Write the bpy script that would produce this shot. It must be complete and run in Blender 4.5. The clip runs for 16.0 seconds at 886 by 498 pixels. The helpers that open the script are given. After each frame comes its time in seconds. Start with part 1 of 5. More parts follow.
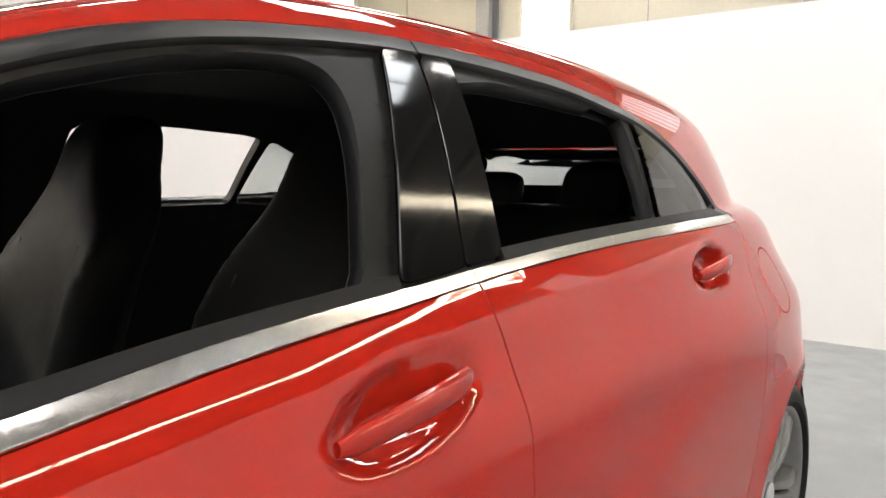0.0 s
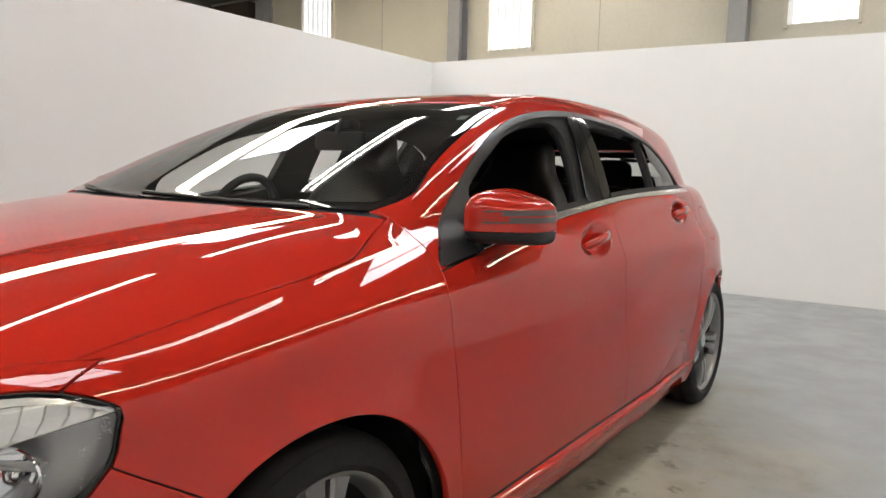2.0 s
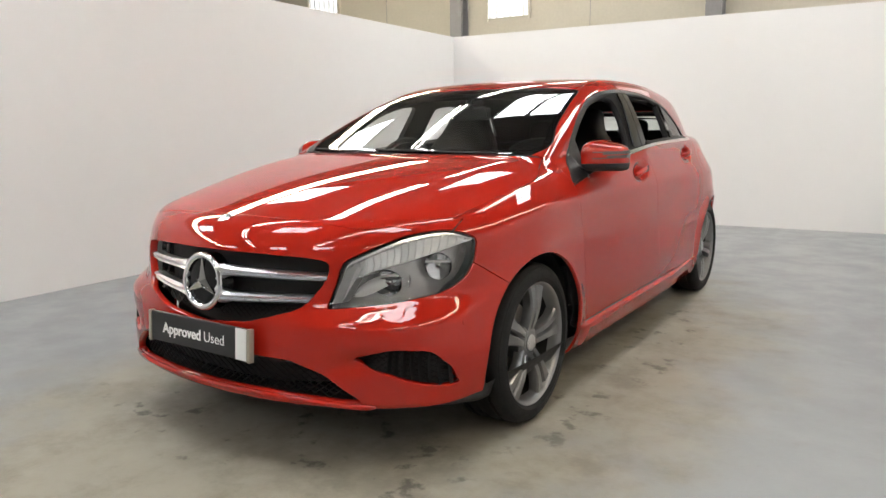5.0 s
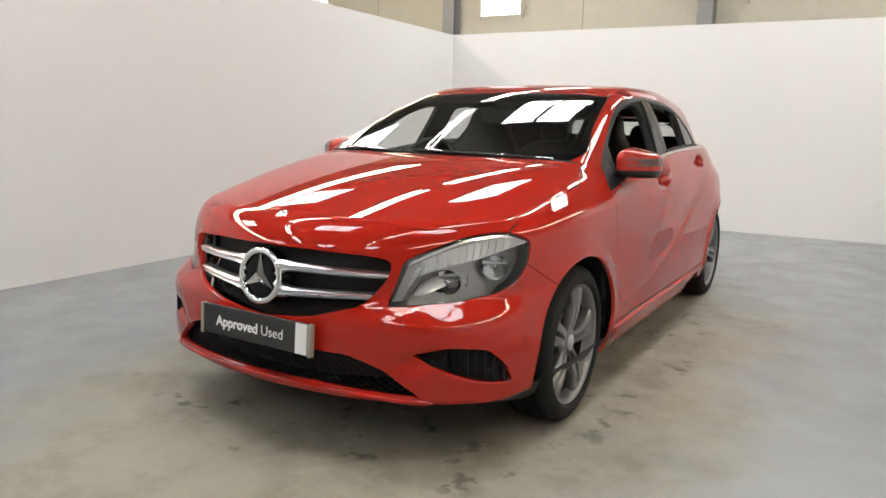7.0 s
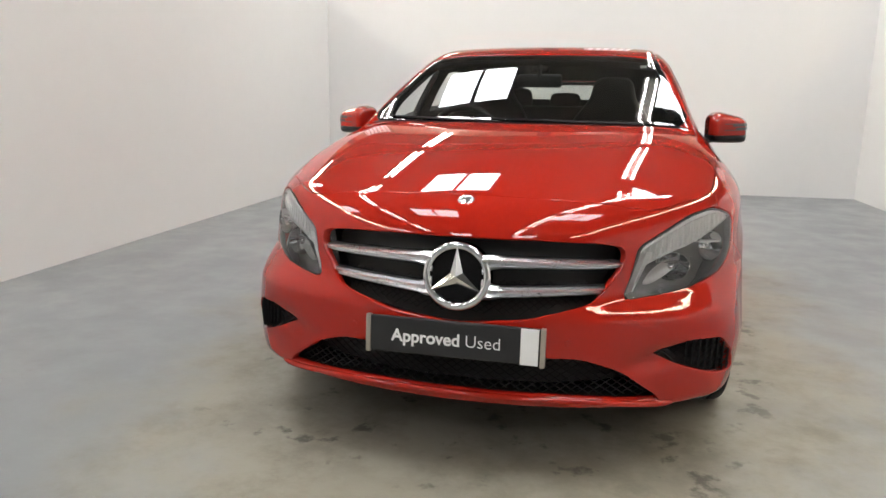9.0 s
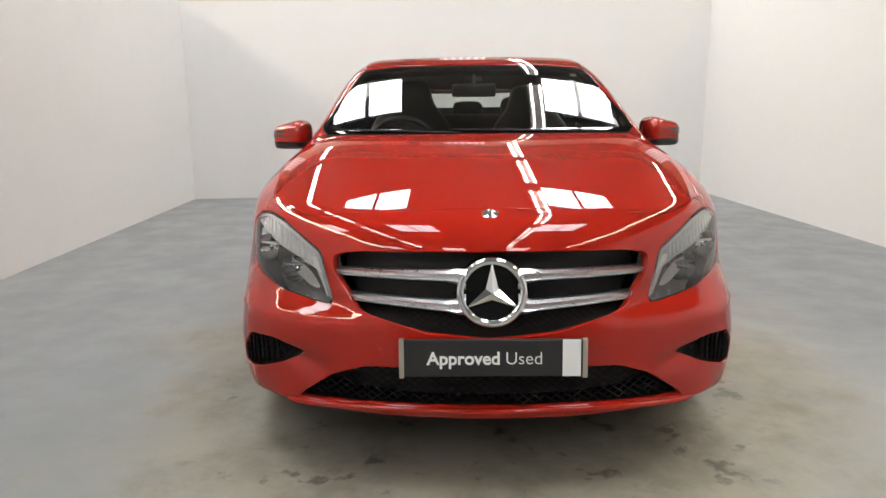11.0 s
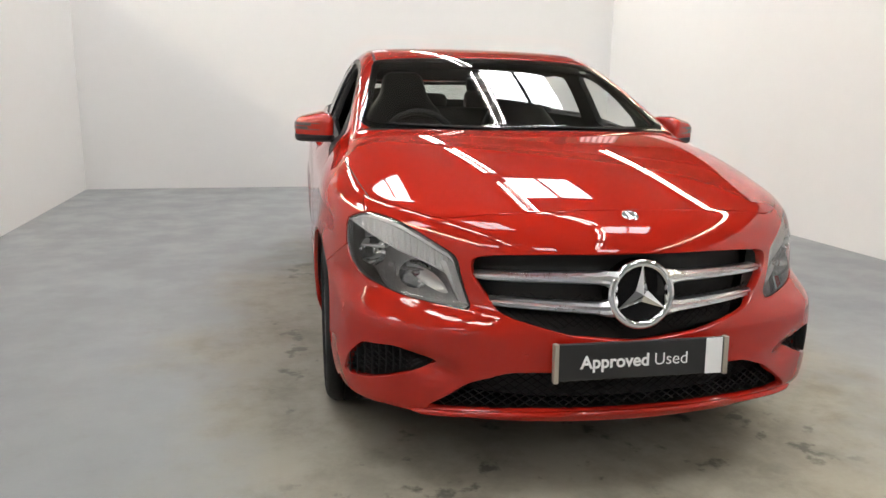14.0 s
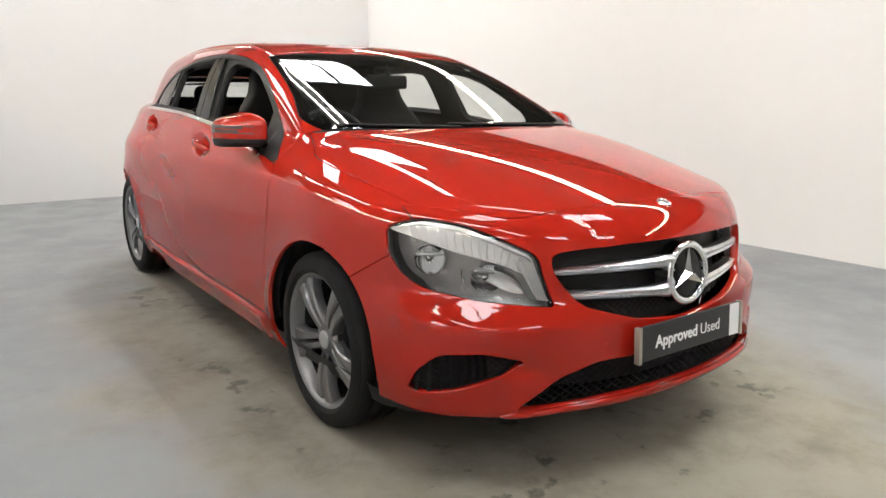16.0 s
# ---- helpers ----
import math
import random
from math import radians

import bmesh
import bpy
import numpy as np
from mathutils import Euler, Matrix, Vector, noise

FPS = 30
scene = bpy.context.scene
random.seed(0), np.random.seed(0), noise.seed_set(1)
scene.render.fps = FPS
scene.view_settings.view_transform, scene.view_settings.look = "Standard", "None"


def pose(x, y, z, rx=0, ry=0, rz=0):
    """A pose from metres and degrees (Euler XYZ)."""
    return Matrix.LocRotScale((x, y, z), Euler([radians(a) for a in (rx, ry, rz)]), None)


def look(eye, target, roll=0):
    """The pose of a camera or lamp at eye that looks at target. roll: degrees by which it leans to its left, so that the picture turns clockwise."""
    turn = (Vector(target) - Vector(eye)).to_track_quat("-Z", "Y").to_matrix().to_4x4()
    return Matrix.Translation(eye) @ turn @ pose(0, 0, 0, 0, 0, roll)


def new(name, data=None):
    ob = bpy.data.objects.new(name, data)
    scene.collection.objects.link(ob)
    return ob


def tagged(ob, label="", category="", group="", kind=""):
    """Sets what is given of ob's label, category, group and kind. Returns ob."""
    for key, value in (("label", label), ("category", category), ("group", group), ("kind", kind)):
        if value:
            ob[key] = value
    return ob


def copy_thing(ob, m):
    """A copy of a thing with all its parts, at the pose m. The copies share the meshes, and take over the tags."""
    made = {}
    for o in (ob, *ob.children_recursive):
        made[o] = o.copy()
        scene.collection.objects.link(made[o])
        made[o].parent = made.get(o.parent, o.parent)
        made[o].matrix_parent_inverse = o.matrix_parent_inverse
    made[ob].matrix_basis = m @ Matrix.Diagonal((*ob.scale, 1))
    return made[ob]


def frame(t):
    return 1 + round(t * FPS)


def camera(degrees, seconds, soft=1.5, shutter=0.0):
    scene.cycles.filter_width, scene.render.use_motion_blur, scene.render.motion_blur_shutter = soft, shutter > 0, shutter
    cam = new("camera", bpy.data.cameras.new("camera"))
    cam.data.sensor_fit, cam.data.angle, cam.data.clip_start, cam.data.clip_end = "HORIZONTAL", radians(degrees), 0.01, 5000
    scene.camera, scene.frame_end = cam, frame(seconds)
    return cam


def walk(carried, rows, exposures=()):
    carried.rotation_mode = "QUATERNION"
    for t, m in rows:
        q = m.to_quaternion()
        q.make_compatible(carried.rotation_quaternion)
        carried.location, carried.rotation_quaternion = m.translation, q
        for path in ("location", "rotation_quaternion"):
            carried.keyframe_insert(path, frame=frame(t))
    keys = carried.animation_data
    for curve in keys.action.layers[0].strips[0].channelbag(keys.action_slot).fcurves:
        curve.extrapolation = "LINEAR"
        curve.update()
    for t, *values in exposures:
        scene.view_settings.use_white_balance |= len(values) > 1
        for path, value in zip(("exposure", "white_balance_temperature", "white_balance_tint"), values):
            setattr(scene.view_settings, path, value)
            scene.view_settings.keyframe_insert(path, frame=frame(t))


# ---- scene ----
cam = camera(63.66, 16.0)
PATH = [
    (0, (1.344, 0.723, 1.165), (0.060, 2.243, 0.956), 0.60),
    (0.2, (1.382, 0.541, 1.171), (0.107, 2.067, 0.957), 0.64),
    (0.5, (1.435, 0.306, 1.171), (0.197, 1.861, 0.946), 1.55),
    (1, (1.533, -0.086, 1.174), (0.334, 1.492, 0.909), 1.19),
    (1.5, (1.644, -0.487, 1.157), (0.498, 1.137, 0.935), 1.04),
    (2, (1.768, -0.925, 1.140), (0.628, 0.702, 0.916), 1.42),
    (2.5, (1.896, -1.330, 1.132), (0.768, 0.291, 0.814), 0.79),
    (3, (1.976, -1.727, 1.139), (0.870, -0.105, 0.759), -0.71),
    (3.5, (2.052, -2.010, 1.146), (0.898, -0.421, 0.766), -1.69),
    (4, (2.059, -2.287, 1.142), (0.940, -0.663, 0.810), -1.55),
    (4.2, (2.042, -2.375, 1.139), (0.944, -0.735, 0.815), -1.31),
    (6.5, (2.051, -2.517, 1.175), (0.969, -0.870, 0.834), 0.36),
    (7, (1.835, -2.656, 1.179), (0.815, -0.971, 0.834), 1.36),
    (7.5, (1.536, -2.745, 1.155), (0.628, -1.002, 0.784), 1.09),
    (8, (1.140, -2.750, 1.148), (0.338, -0.960, 0.760), -1.30),
    (8.5, (0.773, -2.837, 1.149), (0.117, -0.992, 0.739), -0.40),
    (10.8, (-0.113, -2.855, 1.179), (-0.131, -0.899, 0.766), 0.02),
    (11, (-0.108, -2.849, 1.169), (-0.139, -0.890, 0.766), -0.60),
    (11.5, (-0.105, -2.845, 1.171), (-0.138, -0.885, 0.773), -0.94),
    (12, (-0.102, -2.843, 1.175), (-0.137, -0.883, 0.777), -1.08),
    (12.5, (-0.112, -2.843, 1.174), (-0.150, -0.883, 0.779), -1.20),
    (13, (-0.266, -2.845, 1.164), (-0.221, -0.887, 0.759), 0.50),
    (13.5, (-0.628, -2.840, 1.169), (-0.415, -0.893, 0.766), 0.79),
    (14, (-0.952, -2.699, 1.195), (-0.567, -0.785, 0.761), 1.18),
    (14.5, (-1.271, -2.591, 1.166), (-0.652, -0.735, 0.751), 1.97),
    (15, (-1.573, -2.490, 1.192), (-0.722, -0.733, 0.757), 2.06),
    (15.5, (-1.760, -2.308, 1.177), (-0.724, -0.652, 0.749), 0.84),
    (16, (-1.928, -2.193, 1.184), (-0.777, -0.615, 0.754), 0.83),
]
walk(cam, [(t, look(eye, target, roll)) for t, eye, target, roll in PATH], exposures=[(0.0, -0.66), (0.5, -0.9), (1.0, -0.93), (2.0, -1.16), (2.5, -1.2), (3.0, -1.0), (4.0, -1.02), (8.0, -1.08), (11.0, -1.1), (14.0, -1.08), (16.0, -0.97)])

# ---- world and light ----
world = bpy.data.worlds.new("world")
scene.world = world
world.use_nodes = True
wn = world.node_tree
sky = wn.nodes.new("ShaderNodeTexSky")
sky.sky_type, sky.sun_disc, sky.sun_elevation, sky.sun_rotation = "NISHITA", False, radians(35), radians(200)
wn.links.new(sky.outputs[0], wn.nodes["Background"].inputs[0])
wn.nodes["Background"].inputs[1].default_value = 0.08

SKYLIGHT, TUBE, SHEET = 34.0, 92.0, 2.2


# ---- materials ----
def material(name, colour=(0.5, 0.5, 0.5), rough=0.5, metal=0.0, coat=0.0, vary=0.0, scale=8.0, bump=0.0, bump_scale=200.0, emit=0.0, spec=0.5):
    """A principled surface whose colour and gloss vary over two scales of noise, with a fine relief."""
    m = bpy.data.materials.new(name)
    m.use_nodes = True
    nt = m.node_tree
    b = nt.nodes["Principled BSDF"]
    b.inputs["Base Color"].default_value = (*colour, 1)
    b.inputs["Roughness"].default_value, b.inputs["Metallic"].default_value = rough, metal
    b.inputs["Coat Weight"].default_value, b.inputs["Coat Roughness"].default_value, b.inputs["Coat IOR"].default_value = coat, 0.010, 1.46
    b.inputs["Specular IOR Level"].default_value = spec
    if emit:
        b.inputs["Emission Color"].default_value, b.inputs["Emission Strength"].default_value = (*colour, 1), emit
    if vary or bump:
        co = nt.nodes.new("ShaderNodeTexCoord")
    if vary:
        broad, fine, mix, ramp = (nt.nodes.new(k) for k in ("ShaderNodeTexNoise", "ShaderNodeTexNoise", "ShaderNodeMath", "ShaderNodeMapRange"))
        broad.inputs["Scale"].default_value, broad.inputs["Detail"].default_value = scale, 4
        fine.inputs["Scale"].default_value, fine.inputs["Detail"].default_value = scale * 12, 3
        mix.operation = "ADD"
        for n in (broad, fine):
            nt.links.new(co.outputs["Object"], n.inputs["Vector"])
        nt.links.new(broad.outputs[0], mix.inputs[0])
        nt.links.new(fine.outputs[0], mix.inputs[1])
        ramp.inputs["From Min"].default_value, ramp.inputs["From Max"].default_value = 0.6, 1.4
        ramp.inputs["To Min"].default_value, ramp.inputs["To Max"].default_value = 1 - vary, 1 + vary
        nt.links.new(mix.outputs[0], ramp.inputs["Value"])
        scaled = nt.nodes.new("ShaderNodeVectorMath")
        scaled.operation = "SCALE"
        scaled.inputs[0].default_value = colour
        nt.links.new(ramp.outputs[0], scaled.inputs["Scale"])
        nt.links.new(scaled.outputs[0], b.inputs["Base Color"])
        gloss = nt.nodes.new("ShaderNodeMath")
        gloss.operation, gloss.inputs[1].default_value = "MULTIPLY", rough
        nt.links.new(ramp.outputs[0], gloss.inputs[0])
        nt.links.new(gloss.outputs[0], b.inputs["Roughness"])
    if bump:
        grain, bn = nt.nodes.new("ShaderNodeTexNoise"), nt.nodes.new("ShaderNodeBump")
        grain.inputs["Scale"].default_value, grain.inputs["Detail"].default_value = bump_scale, 5
        bn.inputs["Strength"].default_value, bn.inputs["Distance"].default_value = bump, 0.002
        nt.links.new(co.outputs["Object"], grain.inputs["Vector"])
        nt.links.new(grain.outputs[0], bn.inputs["Height"])
        nt.links.new(bn.outputs[0], b.inputs["Normal"])
    return m


def glass_material(name, tint, ior=1.5):
    """A thin pane: what is behind it, tinted, and its reflection."""
    m = bpy.data.materials.new(name)
    m.use_nodes = True
    nt = m.node_tree
    nt.nodes.remove(nt.nodes["Principled BSDF"])
    clear, shine, mix, fres = (nt.nodes.new(k) for k in ("ShaderNodeBsdfTransparent", "ShaderNodeBsdfGlossy", "ShaderNodeMixShader", "ShaderNodeFresnel"))
    clear.inputs[0].default_value = (*tint, 1)
    shine.inputs["Roughness"].default_value = 0.0
    fres.inputs[0].default_value = ior
    nt.links.new(fres.outputs[0], mix.inputs[0])
    nt.links.new(clear.outputs[0], mix.inputs[1])
    nt.links.new(shine.outputs[0], mix.inputs[2])
    nt.links.new(mix.outputs[0], nt.nodes["Material Output"].inputs[0])
    return m


PAINT = material("red_paint", (0.32, 0.0135, 0.0070), 0.5, 0.0, 1.0, spec=0.0)
BLACK_TRIM = material("black_plastic", (0.010, 0.010, 0.011), 0.5, spec=0.35, vary=0.15, scale=30, bump=0.15, bump_scale=900)
MESH_BLACK = material("black_mesh", (0.005, 0.005, 0.0055), 0.5, spec=0.2)
GLOSS_BLACK = material("gloss_black", (0.004, 0.004, 0.0045), 0.08, spec=0.2)
RUBBER = material("rubber", (0.006, 0.006, 0.0063), 0.75, spec=0.25, vary=0.2, scale=14, bump=0.2, bump_scale=500)
SEAL = material("rubber_seal", (0.007, 0.007, 0.008), 0.5, spec=0.15, vary=0.15, scale=20)
SATIN_BLACK = material("satin_black", (0.008, 0.008, 0.009), 0.32, spec=0.2, vary=0.1, scale=20)
CHROME = material("chrome", (0.82, 0.83, 0.85), 0.07, 1.0)
SATIN = material("satin_silver", (0.70, 0.71, 0.73), 0.28, 1.0, vary=0.05, scale=20)
BELT_METAL = material("brushed_aluminium", (0.62, 0.62, 0.61), 0.22, 1.0, vary=0.05, scale=20)
ALLOY = material("gunmetal_alloy", (0.20, 0.20, 0.205), 0.33, 0.75, 0.3, vary=0.08, scale=30)
BARREL = material("dark_rim_barrel", (0.014, 0.014, 0.015), 0.65, spec=0.2, vary=0.1, scale=30)
STEEL = material("brake_steel", (0.30, 0.28, 0.26), 0.42, 1.0, vary=0.25, scale=20)
CABIN = material("black_cabin_trim", (0.012, 0.012, 0.013), 0.6, vary=0.2, scale=16, bump=0.25, bump_scale=600)
LINING = material("dark_headlining", (0.02, 0.02, 0.021), 0.9, vary=0.15, scale=30)
GLASS = glass_material("window_glass", (0.86, 0.90, 0.88), 1.52)
DARK_GLASS = glass_material("privacy_glass", (0.72, 0.76, 0.74), 1.52)
LAMP_GLASS = glass_material("lamp_lens", (0.97, 0.97, 0.97), 1.6)
WHITE_WALL = material("white_wall_paint", (0.71, 0.703, 0.70), 0.7, vary=0.012, scale=0.6, bump=0.04, bump_scale=40)
# cladding of the unseen hall walls, darkened so that the car reflects a dim hall
HALL_GREY = material("darkened_grey_cladding", (0.22, 0.22, 0.212), 0.6, vary=0.08, scale=1.5)
CLAD = material("cream_cladding", (0.60, 0.57, 0.49), 0.6, vary=0.06, scale=1.5)
ROOF_SHEET = material("roof_lining_sheet", (0.24, 0.235, 0.22), 0.7, vary=0.06, scale=1.0)
GIRDER = material("grey_steel_frame", (0.30, 0.30, 0.31), 0.5, vary=0.1, scale=3)
SKYPANE = material("skylight_sheet", (0.94, 0.975, 1.0), 0.5, emit=SKYLIGHT)
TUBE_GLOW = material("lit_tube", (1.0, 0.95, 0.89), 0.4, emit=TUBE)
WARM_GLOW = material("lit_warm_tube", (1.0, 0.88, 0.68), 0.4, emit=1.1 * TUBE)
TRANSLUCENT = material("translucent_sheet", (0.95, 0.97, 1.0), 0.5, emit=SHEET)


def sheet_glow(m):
    """Bars of stronger and weaker emission, standing in for light and shade along the corrugations of a translucent
    sheet.
    """
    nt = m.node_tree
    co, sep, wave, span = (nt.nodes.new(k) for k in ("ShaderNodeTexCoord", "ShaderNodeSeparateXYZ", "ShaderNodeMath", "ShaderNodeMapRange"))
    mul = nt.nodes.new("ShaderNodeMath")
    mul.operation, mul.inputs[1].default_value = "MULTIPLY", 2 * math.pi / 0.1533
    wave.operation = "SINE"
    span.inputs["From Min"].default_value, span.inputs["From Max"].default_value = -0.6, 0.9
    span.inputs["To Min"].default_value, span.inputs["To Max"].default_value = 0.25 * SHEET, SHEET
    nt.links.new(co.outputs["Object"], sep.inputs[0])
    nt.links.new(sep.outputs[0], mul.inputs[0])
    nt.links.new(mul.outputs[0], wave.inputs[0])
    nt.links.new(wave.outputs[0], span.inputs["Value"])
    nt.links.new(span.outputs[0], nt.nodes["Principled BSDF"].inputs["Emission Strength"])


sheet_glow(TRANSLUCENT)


def floor_material():
    """Grey painted concrete, worn to bare beige screed where cars have stood, with oil spots."""
    m = bpy.data.materials.new("painted_concrete")
    m.use_nodes = True
    nt = m.node_tree
    n, l = nt.nodes, nt.links
    b = n["Principled BSDF"]
    co = n.new("ShaderNodeTexCoord")

    def noisy(scale, detail, rough=0.6):
        t = n.new("ShaderNodeTexNoise")
        t.inputs["Scale"].default_value, t.inputs["Detail"].default_value, t.inputs["Roughness"].default_value = scale, detail, rough
        l.new(co.outputs["Object"], t.inputs["Vector"])
        return t.outputs[0]

    def math2(op, a, c):
        t = n.new("ShaderNodeMath")
        t.operation = op
        for i, v in enumerate((a, c)):
            if isinstance(v, (int, float)):
                t.inputs[i].default_value = v
            else:
                l.new(v, t.inputs[i])
        return t.outputs[0]

    def span(v, a, c, lo=0.0, hi=1.0):
        t = n.new("ShaderNodeMapRange")
        t.interpolation_type = "SMOOTHSTEP"
        for k, w in zip(("From Min", "From Max", "To Min", "To Max"), (a, c, lo, hi)):
            t.inputs[k].default_value = w
        l.new(v, t.inputs["Value"])
        return t.outputs[0]

    def blend(f, a, c):
        t = n.new("ShaderNodeMix")
        t.data_type = "RGBA"
        l.new(f, t.inputs["Factor"])
        for k, v in (("A", a), ("B", c)):
            s = [i for i in t.inputs if i.name == k and i.type == "RGBA"][0]
            if isinstance(v, tuple):
                s.default_value = (*v, 1)
            else:
                l.new(v, s)
        return [o for o in t.outputs if o.type == "RGBA"][0]

    parts = n.new("ShaderNodeSeparateXYZ")
    l.new(co.outputs["Object"], parts.inputs[0])
    # worn bay: an oval round the parking place, broken up by noise
    ex = math2("DIVIDE", parts.outputs[0], 1.55)
    ey = math2("DIVIDE", math2("SUBTRACT", parts.outputs[1], 0.75), 2.9)
    rad = math2("SQRT", math2("ADD", math2("MULTIPLY", ex, ex), math2("MULTIPLY", ey, ey)), 0)
    worn = span(math2("ADD", rad, math2("MULTIPLY", math2("SUBTRACT", noisy(1.6, 6), 0.5), 0.9)), 1.12, 0.72)
    grime = span(noisy(2.3, 8, 0.7), 0.42, 0.72)
    spots = span(math2("ADD", math2("MULTIPLY", noisy(8.5, 4, 0.6), 0.7), math2("MULTIPLY", noisy(1.7, 2), 0.3)), 0.555, 0.635)
    # mask: under the nose and along both sides of the car
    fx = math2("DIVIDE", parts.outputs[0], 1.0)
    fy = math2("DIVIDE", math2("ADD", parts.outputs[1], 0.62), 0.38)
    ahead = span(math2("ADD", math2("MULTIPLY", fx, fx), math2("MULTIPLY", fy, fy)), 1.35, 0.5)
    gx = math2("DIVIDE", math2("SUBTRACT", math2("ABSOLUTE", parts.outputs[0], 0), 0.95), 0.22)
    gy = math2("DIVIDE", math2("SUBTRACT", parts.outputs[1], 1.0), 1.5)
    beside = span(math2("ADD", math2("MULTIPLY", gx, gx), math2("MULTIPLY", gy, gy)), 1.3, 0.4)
    near_car = math2("MAXIMUM", ahead, math2("MULTIPLY", beside, 0.8))
    spots = math2("MULTIPLY", spots, near_car)
    paint = blend(span(noisy(0.9, 5), 0.3, 0.7), (0.205, 0.213, 0.218), (0.232, 0.240, 0.245))
    screed = blend(grime, (0.27, 0.248, 0.20), (0.165, 0.148, 0.114))
    col = blend(worn, paint, screed)
    col = blend(math2("MULTIPLY", span(noisy(5.0, 6, 0.7), 0.55, 0.75), 0.25), col, (0.15, 0.14, 0.12))
    # darker brown patches within that mask, then the oil spots
    col = blend(math2("MULTIPLY", math2("MULTIPLY", near_car, span(noisy(3.4, 5, 0.65), 0.40, 0.64)), 0.36), col, (0.08, 0.07, 0.052))
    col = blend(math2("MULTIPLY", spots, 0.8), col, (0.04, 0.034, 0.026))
    l.new(col, b.inputs["Base Color"])
    l.new(math2("ADD", span(noisy(3.0, 5), 0.3, 0.7, 0.36, 0.52), math2("MULTIPLY", worn, 0.12)), b.inputs["Roughness"])
    bn = n.new("ShaderNodeBump")
    bn.inputs["Strength"].default_value, bn.inputs["Distance"].default_value = 0.15, 0.003
    l.new(noisy(60, 6), bn.inputs["Height"])
    l.new(bn.outputs[0], b.inputs["Normal"])
    return m


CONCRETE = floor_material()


# ---- makers ----
def mesh_of(name, bm, mat=None, smooth=False):
    bmesh.ops.recalc_face_normals(bm, faces=bm.faces)
    me = bpy.data.meshes.new(name)
    bm.to_mesh(me)
    bm.free()
    if mat:
        me.materials.append(mat)
    if smooth:
        me.polygons.foreach_set("use_smooth", [True] * len(me.polygons))
        me.set_sharp_from_angle(angle=radians(smooth if smooth > 1 else 40))
    return me


def part(name, bm, mat, parent, label="", smooth=0):
    """A mesh object of its own, under a thing or a part (or at top level where parent is None)."""
    ob = new(name, mesh_of(name, bm, mat, smooth))
    ob.parent = parent
    return tagged(ob, label)


def box(bm, lo, hi, bevel=0.0, m=None):
    lo, hi = Vector(lo), Vector(hi)
    r = bmesh.ops.create_cube(bm, size=1.0, matrix=Matrix.Translation((lo + hi) / 2) @ Matrix.Diagonal((*(hi - lo), 1)))
    vs = r["verts"]
    if bevel:
        es = list({e for v in vs for e in v.link_edges})
        r = bmesh.ops.bevel(bm, geom=es, offset=bevel, segments=2, affect="EDGES", profile=0.5)
        vs = r["verts"]
    if m is not None:
        bmesh.ops.transform(bm, matrix=m, verts=list({v for v in vs}))
    return vs


def boxed(lo, hi, bevel=0.0, m=None):
    bm = bmesh.new()
    box(bm, lo, hi, bevel)
    if m is not None:
        bm.transform(m)
    return bm


def joined_boxes(spans):
    bm = bmesh.new()
    for lo, hi in spans:
        box(bm, lo, hi)
    return bm


def lathe(profile, steps=64, axis="X", close=False):
    """Turns (r, a) points round an axis; a runs along it."""
    bm = bmesh.new()
    rings = []
    for i in range(steps):
        c, s = math.cos(2 * math.pi * i / steps), math.sin(2 * math.pi * i / steps)
        rings.append([bm.verts.new((a, r * c, r * s) if axis == "X" else (r * c, r * s, a) if axis == "Z" else (r * c, a, r * s)) for r, a in profile])
    n = len(profile)
    for i in range(steps):
        p, q = rings[i], rings[(i + 1) % steps]
        for j in range(n if close else n - 1):
            bm.faces.new((p[j], p[(j + 1) % n], q[(j + 1) % n], q[j]))
    return bm


def tube(pts, r, steps=10, closed=False, flat=1.0):
    """A rod of radius r along points."""
    bm = bmesh.new()
    pts = [Vector(p) for p in pts]
    n = len(pts)
    rings = []
    for i, p in enumerate(pts):
        a = pts[(i - 1) % n] if closed or i else p
        b = pts[(i + 1) % n] if closed or i < n - 1 else p
        t = (b - a).normalized()
        u = t.cross(Vector((0, 0, 1)))
        u = u.normalized() if u.length > 1e-4 else Vector((1, 0, 0))
        w = t.cross(u)
        rr = r[i] if isinstance(r, (list, tuple)) else r
        rings.append([bm.verts.new(p + rr * (math.cos(k * 2 * math.pi / steps) * u + flat * math.sin(k * 2 * math.pi / steps) * w)) for k in range(steps)])
    for i in range(n if closed else n - 1):
        for k in range(steps):
            bm.faces.new((rings[i][k], rings[i][(k + 1) % steps], rings[(i + 1) % n][(k + 1) % steps], rings[(i + 1) % n][k]))
    if not closed:
        bm.faces.new(rings[0]), bm.faces.new(rings[-1][::-1])
    return bm


# ---- the hall ----
def Empty(name, at=(0, 0, 0)):
    e = new(name)
    e.location = at
    return e


HALL = (-14.0, 10.0, -10.0, 11.0)
CEILING = 5.15


